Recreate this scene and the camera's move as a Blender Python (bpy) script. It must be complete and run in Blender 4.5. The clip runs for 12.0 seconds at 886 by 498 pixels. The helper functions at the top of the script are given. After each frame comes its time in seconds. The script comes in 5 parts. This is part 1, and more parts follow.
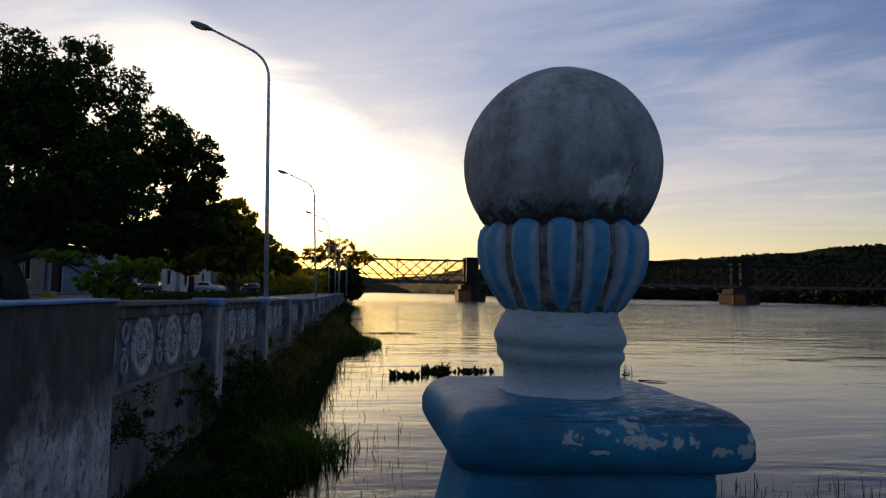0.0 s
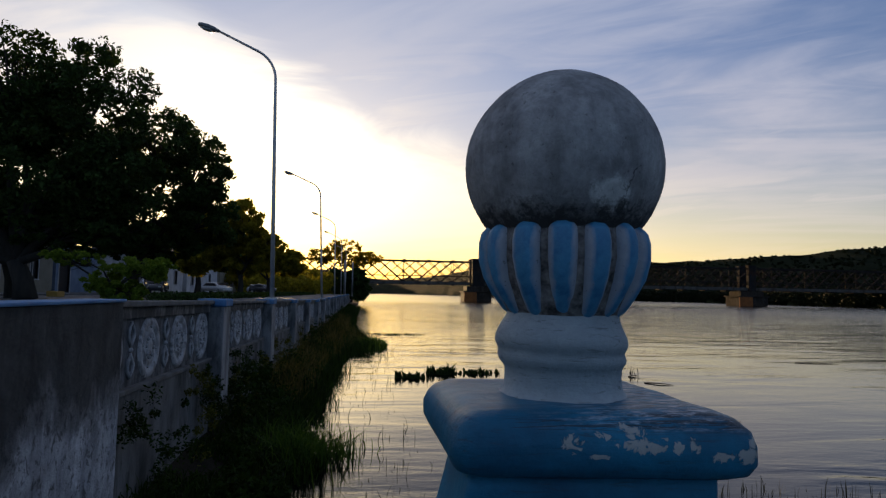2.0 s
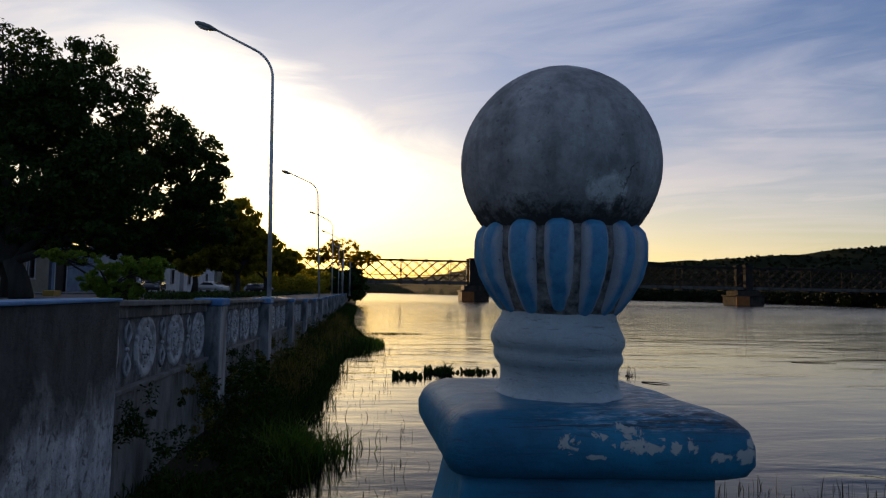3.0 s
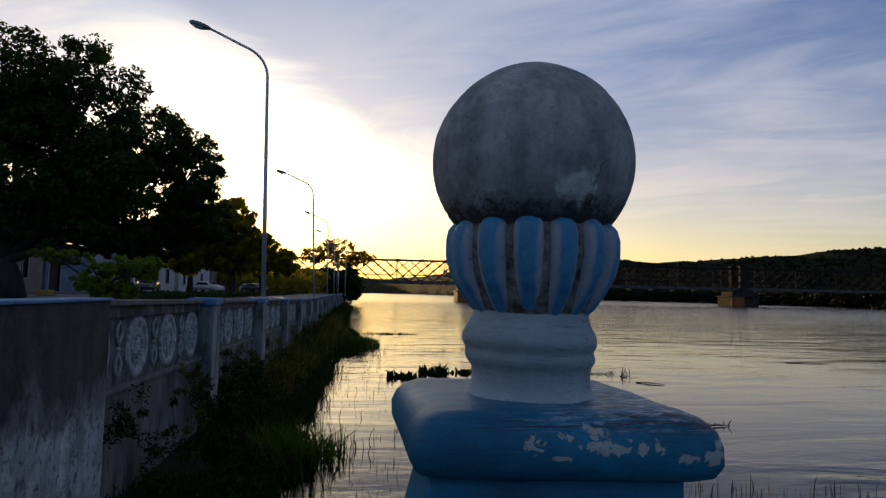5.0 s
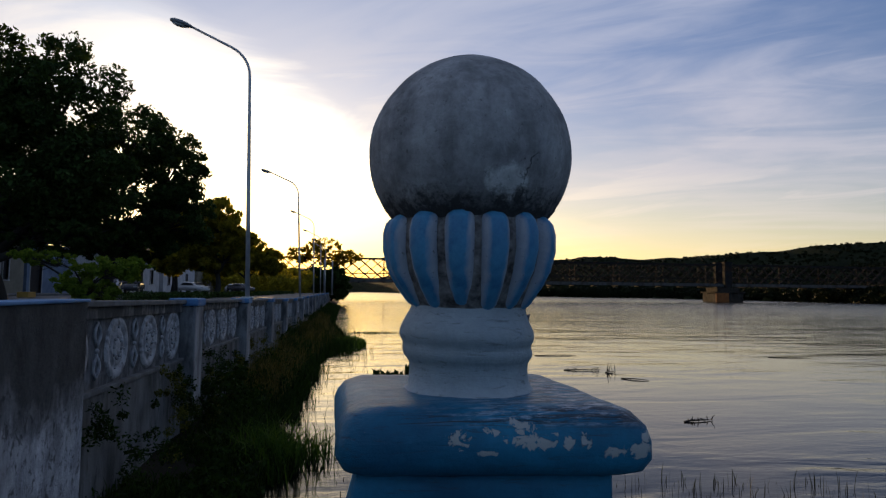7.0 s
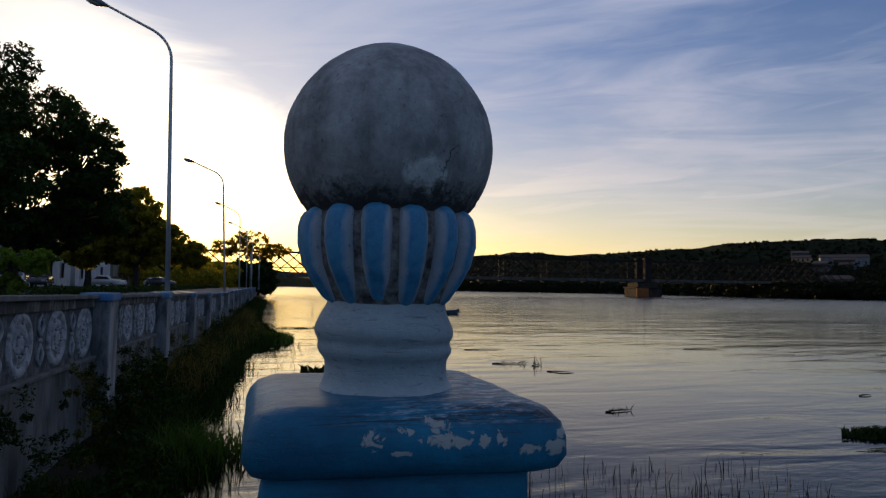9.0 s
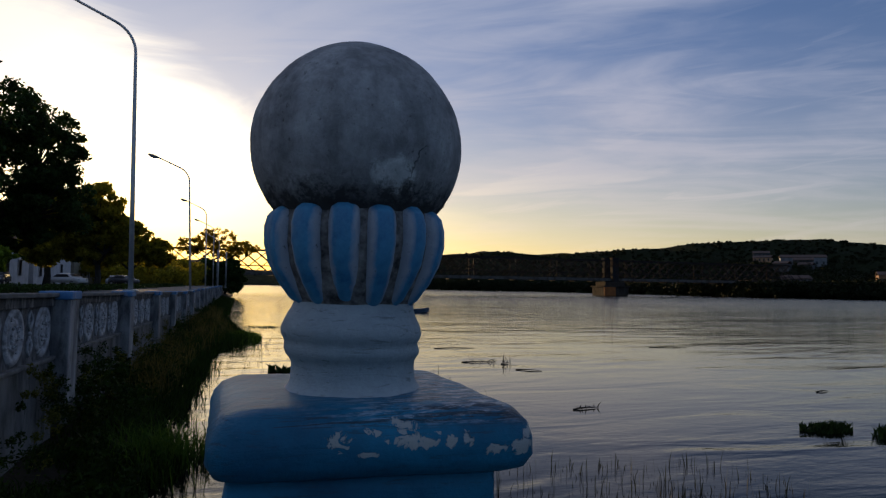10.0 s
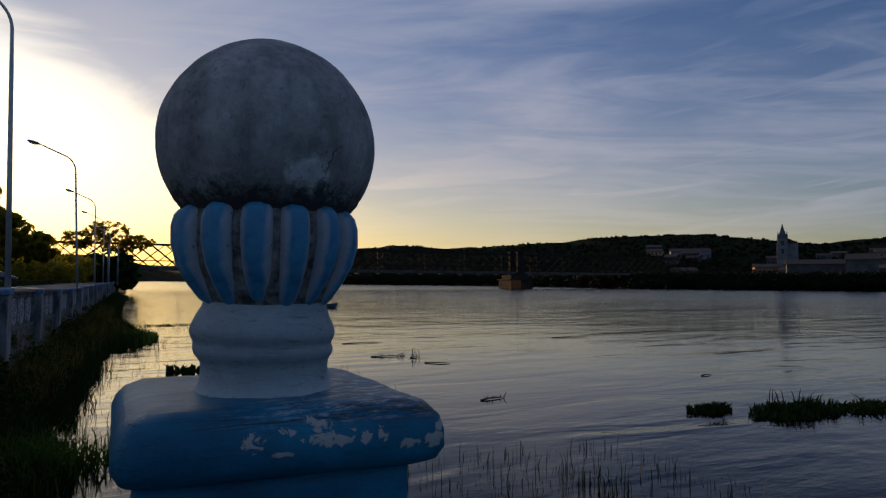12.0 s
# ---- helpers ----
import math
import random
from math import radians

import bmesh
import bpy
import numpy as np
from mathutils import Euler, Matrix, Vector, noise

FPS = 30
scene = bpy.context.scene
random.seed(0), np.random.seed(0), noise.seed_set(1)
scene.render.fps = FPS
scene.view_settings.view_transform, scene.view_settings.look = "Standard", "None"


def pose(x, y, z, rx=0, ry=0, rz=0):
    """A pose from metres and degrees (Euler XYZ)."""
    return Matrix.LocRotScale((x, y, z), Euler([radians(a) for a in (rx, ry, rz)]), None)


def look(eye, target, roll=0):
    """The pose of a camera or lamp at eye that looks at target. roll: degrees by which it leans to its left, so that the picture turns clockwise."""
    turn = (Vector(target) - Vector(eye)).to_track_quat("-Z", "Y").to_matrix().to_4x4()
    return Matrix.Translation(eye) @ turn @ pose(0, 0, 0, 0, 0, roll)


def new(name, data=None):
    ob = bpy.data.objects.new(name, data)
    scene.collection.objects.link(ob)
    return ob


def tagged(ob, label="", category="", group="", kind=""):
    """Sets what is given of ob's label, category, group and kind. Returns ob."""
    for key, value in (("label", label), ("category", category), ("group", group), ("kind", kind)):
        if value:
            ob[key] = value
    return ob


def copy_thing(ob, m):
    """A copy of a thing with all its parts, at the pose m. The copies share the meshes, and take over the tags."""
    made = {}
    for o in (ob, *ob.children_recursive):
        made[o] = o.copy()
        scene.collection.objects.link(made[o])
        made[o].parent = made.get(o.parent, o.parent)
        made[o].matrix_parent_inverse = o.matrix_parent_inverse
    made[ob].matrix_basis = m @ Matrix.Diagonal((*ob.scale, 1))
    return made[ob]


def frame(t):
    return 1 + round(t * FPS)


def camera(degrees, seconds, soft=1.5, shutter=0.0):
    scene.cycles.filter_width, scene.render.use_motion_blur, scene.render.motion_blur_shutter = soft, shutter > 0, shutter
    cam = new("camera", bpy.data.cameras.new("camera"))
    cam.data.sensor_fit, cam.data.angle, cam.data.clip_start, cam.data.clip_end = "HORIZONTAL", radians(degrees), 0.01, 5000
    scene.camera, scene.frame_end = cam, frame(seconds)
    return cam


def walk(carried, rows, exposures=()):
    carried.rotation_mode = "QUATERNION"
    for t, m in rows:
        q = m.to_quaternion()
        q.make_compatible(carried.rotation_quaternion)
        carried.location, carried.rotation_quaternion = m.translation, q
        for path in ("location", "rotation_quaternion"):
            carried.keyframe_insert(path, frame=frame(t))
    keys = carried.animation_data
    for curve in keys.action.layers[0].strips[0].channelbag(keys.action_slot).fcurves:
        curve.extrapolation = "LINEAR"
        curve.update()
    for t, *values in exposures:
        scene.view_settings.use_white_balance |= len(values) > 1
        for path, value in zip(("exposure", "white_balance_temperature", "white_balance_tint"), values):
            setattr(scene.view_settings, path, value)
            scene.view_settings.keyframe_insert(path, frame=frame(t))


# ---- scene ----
cam = camera(71.0, 12.0, soft=1.28)
PATH = [
    (0, (0.099, 0.382, 1.537), (0.371, 2.358, 1.675), 0.8),
    (0.5, (0.102, 0.381, 1.538), (0.375, 2.357, 1.677), 1.1),
    (1, (0.104, 0.38, 1.539), (0.363, 2.359, 1.679), 1.1),
    (1.5, (0.105, 0.38, 1.539), (0.368, 2.358, 1.68), 1.1),
    (2, (0.105, 0.382, 1.539), (0.358, 2.361, 1.681), 1.0),
    (2.5, (0.106, 0.387, 1.537), (0.362, 2.365, 1.678), 0.9),
    (3, (0.109, 0.39, 1.538), (0.37, 2.368, 1.678), 1.0),
    (5, (0.141, 0.396, 1.537), (0.415, 2.372, 1.678), 1.1),
    (5.5, (0.156, 0.399, 1.535), (0.434, 2.374, 1.675), 1.1),
    (6, (0.168, 0.394, 1.536), (0.454, 2.369, 1.67), 1.6),
    (6.5, (0.187, 0.392, 1.535), (0.475, 2.366, 1.671), 1.0),
    (8.5, (0.221, 0.407, 1.533), (0.691, 2.347, 1.66), 0.5),
    (9, (0.221, 0.409, 1.535), (0.753, 2.333, 1.657), 0.7),
    (9.5, (0.221, 0.409, 1.535), (0.801, 2.319, 1.657), 0.9),
    (10, (0.223, 0.408, 1.537), (0.847, 2.304, 1.656), 0.8),
    (10.5, (0.222, 0.403, 1.539), (0.91, 2.277, 1.662), 0.6),
    (11, (0.217, 0.402, 1.541), (0.974, 2.249, 1.66), 0.6),
    (11.5, (0.212, 0.399, 1.542), (1.045, 2.214, 1.655), 0.4),
    (12, (0.212, 0.394, 1.542), (1.107, 2.18, 1.645), 0.3),
]
walk(cam, [(t, look(eye, target, roll)) for t, eye, target, roll in PATH], exposures=[(0, 0.32, 6900, 10), (5, 0.34, 6900, 10), (6.5, 0.42, 6900, 10), (8.5, 0.36, 6750, 10), (10.5, 0.12, 6600, 10), (11.5, 0.0, 6450, 10), (12, -0.16, 6450, 10)])

scene.view_settings.exposure = 0.0

# ---- world and sun ----
SUN_AZ, SUN_EL = -8.8, 4.0
SUN_DIR = Vector((math.sin(radians(SUN_AZ)) * math.cos(radians(SUN_EL)), math.cos(radians(SUN_AZ)) * math.cos(radians(SUN_EL)), math.sin(radians(SUN_EL))))


class Nodes:
    """Small helper to write node trees briefly."""
    def __init__(self, tree):
        self.t = tree
        tree.nodes.clear()

    def add(self, kind, operation="", use_clamp=False, blend_type="", sky_type=""):
        n = self.t.nodes.new(kind)
        if operation:
            n.operation = operation
        if use_clamp:
            n.use_clamp = True
        if blend_type:
            n.data_type, n.blend_type = "RGBA", blend_type
        if sky_type:
            n.sky_type, n.sun_disc = sky_type, False
        return n

    def link(self, a, b):
        self.t.links.new(a, b)

    def put(self, sock, v):
        if isinstance(v, bpy.types.NodeSocket):
            self.link(v, sock)
        else:
            sock.default_value = v

    def math(self, op, a, b=0.0, c=0.0, clamp=False):
        n = self.add("ShaderNodeMath", operation=op, use_clamp=clamp)
        for s, v in zip(n.inputs, (a, b, c)):
            self.put(s, v)
        return n.outputs[0]

    def noise(self, vec, scale, detail=4.0, rough=0.55, dist=0.0):
        n = self.add("ShaderNodeTexNoise")
        if vec is not None:
            self.link(vec, n.inputs["Vector"])
        n.inputs["Scale"].default_value, n.inputs["Detail"].default_value = scale, detail
        n.inputs["Roughness"].default_value, n.inputs["Distortion"].default_value = rough, dist
        return n.outputs["Fac"]

    def ramp(self, fac, stops, mode="LINEAR"):
        n = self.add("ShaderNodeValToRGB")
        n.color_ramp.interpolation = mode
        e = n.color_ramp.elements
        while len(e) < len(stops):
            e.new(0.5)
        for el, (p, c) in zip(e, stops):
            el.position = p
            el.color = (c, c, c, 1) if isinstance(c, (int, float)) else (*c, 1)
        self.link(fac, n.inputs[0])
        return n.outputs[0]

    def mix(self, fac, a, b, blend="MIX"):
        n = self.add("ShaderNodeMix", blend_type=blend)
        self.put(n.inputs[0], fac)
        for s, v in ((n.inputs[6], a), (n.inputs[7], b)):
            self.put(s, (*v, 1) if isinstance(v, tuple) and len(v) == 3 else v)
        return n.outputs[2]

    def scaled(self, vec, s, loc=(0, 0, 0)):
        n = self.add("ShaderNodeMapping")
        n.inputs["Scale"].default_value, n.inputs["Location"].default_value = s, loc
        self.link(vec, n.inputs["Vector"])
        return n.outputs[0]


world = bpy.data.worlds.new("evening_sky")
scene.world = world
world.use_nodes = True
W = Nodes(world.node_tree)
coord = W.add("ShaderNodeTexCoord").outputs["Generated"]
sky = W.add("ShaderNodeTexSky", sky_type="NISHITA")
sky.sun_elevation, sky.sun_rotation = radians(SUN_EL), radians(SUN_AZ)
sky.air_density, sky.dust_density, sky.ozone_density = 1.0, 0.8, 4.0
sep = W.add("ShaderNodeSeparateXYZ")
W.link(coord, sep.inputs[0])
up = W.math("MAXIMUM", sep.outputs[2], 0.0)
# a flat layer of thin cloud, seen in perspective
height = W.math("ADD", up, 0.12)
comb = W.add("ShaderNodeCombineXYZ")
W.link(W.math("DIVIDE", sep.outputs[0], height), comb.inputs[0])
W.link(W.math("DIVIDE", sep.outputs[1], height), comb.inputs[1])
turn = W.add("ShaderNodeMapping")
turn.inputs["Rotation"].default_value = (0, 0, radians(28))
W.link(comb.outputs[0], turn.inputs["Vector"])
layer = W.scaled(turn.outputs[0], (0.6, 1.1, 1.0), (3.1, 0.4, 0))
veil = W.noise(layer, 1.1, 6.0, 0.55, 0.6)
wisps = W.noise(W.scaled(turn.outputs[0], (0.7, 2.0, 1.0), (0.7, 2.0, 0)), 1.3, 7.0, 0.55, 1.6)
mask = W.math("ADD", W.math("MULTIPLY", veil, 0.6), W.math("MULTIPLY", wisps, 0.4))
mask = W.ramp(mask, [(0.38, 0.0), (0.64, 1.0)], "EASE")
mask = W.math("MULTIPLY", mask, W.ramp(up, [(0.0, 0.06), (0.30, 1.0)]))
# azimuth and elevation in degrees; a cloud sheet closes the upper sky, its lower edge falling to the right of the sun
azim = W.math("MULTIPLY", W.math("ARCTAN2", sep.outputs[0], sep.outputs[1]), 57.2958)
elev = W.math("MULTIPLY", W.math("ARCSINE", sep.outputs[2]), 57.2958)
billow = W.math("MULTIPLY", W.math("SUBTRACT", W.noise(turn.outputs[0], 1.6, 6.0, 0.6, 0.8), 0.5), 11.0)
above = W.math("SUBTRACT", elev, W.math("SUBTRACT", 15.6, W.math("MULTIPLY", azim, 0.44)))
sheet = W.ramp(W.math("ADD", W.math("MULTIPLY", W.math("ADD", above, billow), 0.085), 0.5, clamp=True), [(0.22, 0.0), (0.72, 1.0)], "EASE")
leftward = W.ramp(W.math("ADD", W.math("MULTIPLY", azim, 0.0125), 0.5, clamp=True), [(0.42, 1.0), (0.85, 0.0)], "EASE")
mask = W.math("MAXIMUM", mask, W.math("MULTIPLY", W.math("MULTIPLY", sheet, leftward), W.math("ADD", 0.45, W.math("MULTIPLY", wisps, 0.7)), clamp=True))
# long thin streaks low over the far bank, climbing gently
comb2 = W.add("ShaderNodeCombineXYZ")
W.link(W.math("MULTIPLY", azim, 0.035), comb2.inputs[0])
W.link(W.math("MULTIPLY", W.math("SUBTRACT", elev, W.math("MULTIPLY", azim, 0.11)), 0.33), comb2.inputs[1])
streaks = W.ramp(W.noise(comb2.outputs[0], 1.5, 6.0, 0.55, 0.7), [(0.50, 0.0), (0.68, 1.0)], "EASE")
streaks = W.math("MULTIPLY", streaks, W.ramp(W.math("MULTIPLY", elev, 0.03, clamp=True), [(0.06, 0.0), (0.20, 0.9), (0.50, 0.5), (0.8, 0.0)]))
dot = W.add("ShaderNodeVectorMath", operation="DOT_PRODUCT")
W.link(coord, dot.inputs[0])
dot.inputs[1].default_value = SUN_DIR
near_sun = W.math("MAXIMUM", dot.outputs["Value"], 0.0)
opened = W.math("SUBTRACT", 1.0, W.math("MULTIPLY", sheet, 0.88))
glow_wide = W.math("MULTIPLY", W.math("POWER", near_sun, 17.0), opened)
glow_tight = W.math("POWER", near_sun, 90.0)
cloud = W.mix(W.math("MAXIMUM", glow_wide, W.math("MULTIPLY", W.math("MULTIPLY", streaks, W.math("POWER", near_sun, 5.0)), 0.55)), (0.39, 0.455, 0.635), (1.20, 1.06, 0.86))
SKY_GAIN, GLOW = 0.16, 1.0
bg_sky = W.add("ShaderNodeBackground")
# the air low towards the sun is dusty and yellow
dusty = W.math("MULTIPLY", W.math("POWER", W.math("SUBTRACT", 1.0, up), 8.0), W.math("POWER", near_sun, 4.0))
air = W.mix(1.0, sky.outputs[0], (0.82, 0.965, 1.15), "MULTIPLY")
W.link(W.mix(dusty, air, W.mix(1.0, air, (0.62, 0.42, 0.10), "MULTIPLY")), bg_sky.inputs[0])
bg_sky.inputs[1].default_value = SKY_GAIN
bg_cloud = W.add("ShaderNodeBackground")
W.link(cloud, bg_cloud.inputs[0])
bg_cloud.inputs[1].default_value = 0.85
mixed = W.add("ShaderNodeMixShader")
W.link(W.math("ADD", W.math("MULTIPLY", W.math("MAXIMUM", mask, W.math("MULTIPLY", streaks, 0.75)), 0.72), 0.02), mixed.inputs[0])
W.link(bg_sky.outputs[0], mixed.inputs[1])
W.link(bg_cloud.outputs[0], mixed.inputs[2])
bg_glow = W.add("ShaderNodeBackground")
W.link(W.mix(W.ramp(up, [(0.0, 0.0), (0.32, 1.0)]), (1.0, 0.56, 0.05), (1.0, 0.86, 0.56)), bg_glow.inputs[0])
clear = W.ramp(up, [(0.0, 0.30), (0.18, 1.0)])
W.link(W.math("MULTIPLY", clear, W.math("ADD", W.math("MULTIPLY", glow_wide, 0.95 * GLOW), W.math("MULTIPLY", glow_tight, 0.7 * GLOW))), bg_glow.inputs[1])
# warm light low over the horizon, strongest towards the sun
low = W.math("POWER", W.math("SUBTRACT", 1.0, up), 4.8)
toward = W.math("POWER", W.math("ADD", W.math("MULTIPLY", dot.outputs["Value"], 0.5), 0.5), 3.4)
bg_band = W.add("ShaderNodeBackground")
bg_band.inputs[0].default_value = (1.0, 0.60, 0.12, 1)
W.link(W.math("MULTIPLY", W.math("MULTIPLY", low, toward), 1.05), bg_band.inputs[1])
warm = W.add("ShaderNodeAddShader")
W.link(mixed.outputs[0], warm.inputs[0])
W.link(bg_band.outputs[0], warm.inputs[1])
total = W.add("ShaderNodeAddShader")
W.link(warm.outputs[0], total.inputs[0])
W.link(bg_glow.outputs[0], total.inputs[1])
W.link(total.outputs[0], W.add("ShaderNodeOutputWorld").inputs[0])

sun_data = bpy.data.lights.new("sun", "SUN")
sun_data.energy, sun_data.angle, sun_data.color = 5.0, radians(0.6), (1.0, 0.66, 0.34)
sun = new("sun", sun_data)
sun.matrix_world = look(SUN_DIR * 100, (0, 0, 0))


# ---- materials ----
def mat(name, dark, light, scale=3.0, rough=0.8, bump=0.3, fine=40.0, metal=0.0, stain=None, streak=False, vary=0.0, spec=0.5):
    """A surface with a broad and a fine variation of colour, optional stains, and fine relief."""
    m = bpy.data.materials.new(name)
    m.use_nodes = True
    N = Nodes(m.node_tree)
    p = N.add("ShaderNodeTexCoord").outputs["Object"]
    q = N.scaled(p, (1, 1, 0.25)) if streak else p
    col = N.mix(N.ramp(N.noise(q, scale, 6), [(0.3, 0.0), (0.7, 1.0)]), dark, light)
    grain = N.noise(p, fine, 5, 0.65)
    col = N.mix(0.35, col, N.ramp(grain, [(0.25, 0.35), (0.75, 1.0)]), "MULTIPLY")
    if stain:
        amount = N.ramp(N.noise(N.scaled(p, (1, 1, 0.35), (5, 2, 1)), scale * 1.7, 8, 0.65), [(0.5, 0.0), (0.64, 0.9)])
        col = N.mix(amount, col, stain)
    if vary:
        r = N.add("ShaderNodeObjectInfo").outputs["Random"]
        col = N.mix(1.0, col, N.ramp(r, [(0.0, 1 - vary), (1.0, 1.0)]), "MULTIPLY")
    b = N.add("ShaderNodeBsdfPrincipled")
    N.link(col, b.inputs["Base Color"])
    b.inputs["Metallic"].default_value = metal
    b.inputs["Specular IOR Level"].default_value = spec
    N.link(N.math("ADD", N.math("MULTIPLY", grain, 0.2), rough - 0.1, clamp=True), b.inputs["Roughness"])
    if bump:
        bp = N.add("ShaderNodeBump")
        bp.inputs["Strength"].default_value, bp.inputs["Distance"].default_value = bump, 0.4 / fine
        N.link(N.noise(p, fine * 0.8, 6, 0.7), bp.inputs["Height"])
        N.link(bp.outputs[0], b.inputs["Normal"])
    N.link(b.outputs[0], N.add("ShaderNodeOutputMaterial").inputs[0])
    return m


def leaf_mat(name, dark, light, through_amount=0.35):
    """Leaves: colour varies from leaf to leaf, and some light passes through."""
    m = bpy.data.materials.new(name)
    m.use_nodes = True
    N = Nodes(m.node_tree)
    r = N.add("ShaderNodeNewGeometry").outputs["Random Per Island"]
    p = N.add("ShaderNodeTexCoord").outputs["Object"]
    col = N.mix(r, dark, light)
    col = N.mix(0.5, col, N.ramp(N.noise(p, 0.6, 3), [(0.3, 0.35), (0.7, 1.0)]), "MULTIPLY")
    d = N.add("ShaderNodeBsdfPrincipled")
    N.link(col, d.inputs["Base Color"])
    d.inputs["Roughness"].default_value = 0.6
    d.inputs["Specular IOR Level"].default_value = 0.05
    t = N.add("ShaderNodeBsdfTranslucent")
    N.link(N.mix(1.0, col, (1.2, 1.15, 0.5), "MULTIPLY"), t.inputs["Color"])
    s = N.add("ShaderNodeMixShader")
    s.inputs[0].default_value = through_amount
    N.link(d.outputs[0], s.inputs[1])
    N.link(t.outputs[0], s.inputs[2])
    N.link(s.outputs[0], N.add("ShaderNodeOutputMaterial").inputs[0])
    return m


def water_mat():
    m = bpy.data.materials.new("river_water")
    m.use_nodes = True
    N = Nodes(m.node_tree)
    p = N.add("ShaderNodeTexCoord").outputs["Object"]
    b = N.add("ShaderNodeBsdfPrincipled")
    murk = N.ramp(N.noise(p, 0.15, 4), [(0.35, (0.0015, 0.002, 0.002)), (0.7, (0.004, 0.0045, 0.004))])
    N.link(murk, b.inputs["Base Color"])
    b.inputs["IOR"].default_value = 1.33
    b.inputs["Specular IOR Level"].default_value = 0.30
    swell = N.noise(N.scaled(p, (0.28, 0.75, 1)), 0.8, 2, 0.45, 0.8)
    ripple = N.noise(N.scaled(p, (0.6, 1.5, 1)), 3.2, 3, 0.55, 0.3)
    calm = N.ramp(N.noise(N.scaled(p, (0.05, 0.12, 1)), 1.0, 3), [(0.38, 0.30), (0.62, 1.0)])
    # ripples and roughness grow with distance from the camera, so far water mirrors sky
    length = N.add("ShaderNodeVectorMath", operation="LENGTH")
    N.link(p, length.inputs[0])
    far_water = N.math("DIVIDE", N.math("SUBTRACT", length.outputs["Value"], 16.0), 120.0, clamp=True)
    far_swell = N.math("ADD", 0.9, N.math("MULTIPLY", far_water, 0.3))
    N.link(N.math("ADD", 0.08, N.math("MULTIPLY", far_water, 0.11)), b.inputs["Roughness"])
    h = N.math("MULTIPLY", N.math("MULTIPLY", N.math("ADD", swell, N.math("MULTIPLY", ripple, 0.13)), calm), far_swell)
    bp = N.add("ShaderNodeBump")
    bp.inputs["Strength"].default_value, bp.inputs["Distance"].default_value = 0.6, 0.15
    N.link(h, bp.inputs["Height"])
    N.link(bp.outputs[0], b.inputs["Normal"])
    N.link(b.outputs[0], N.add("ShaderNodeOutputMaterial").inputs[0])
    return m


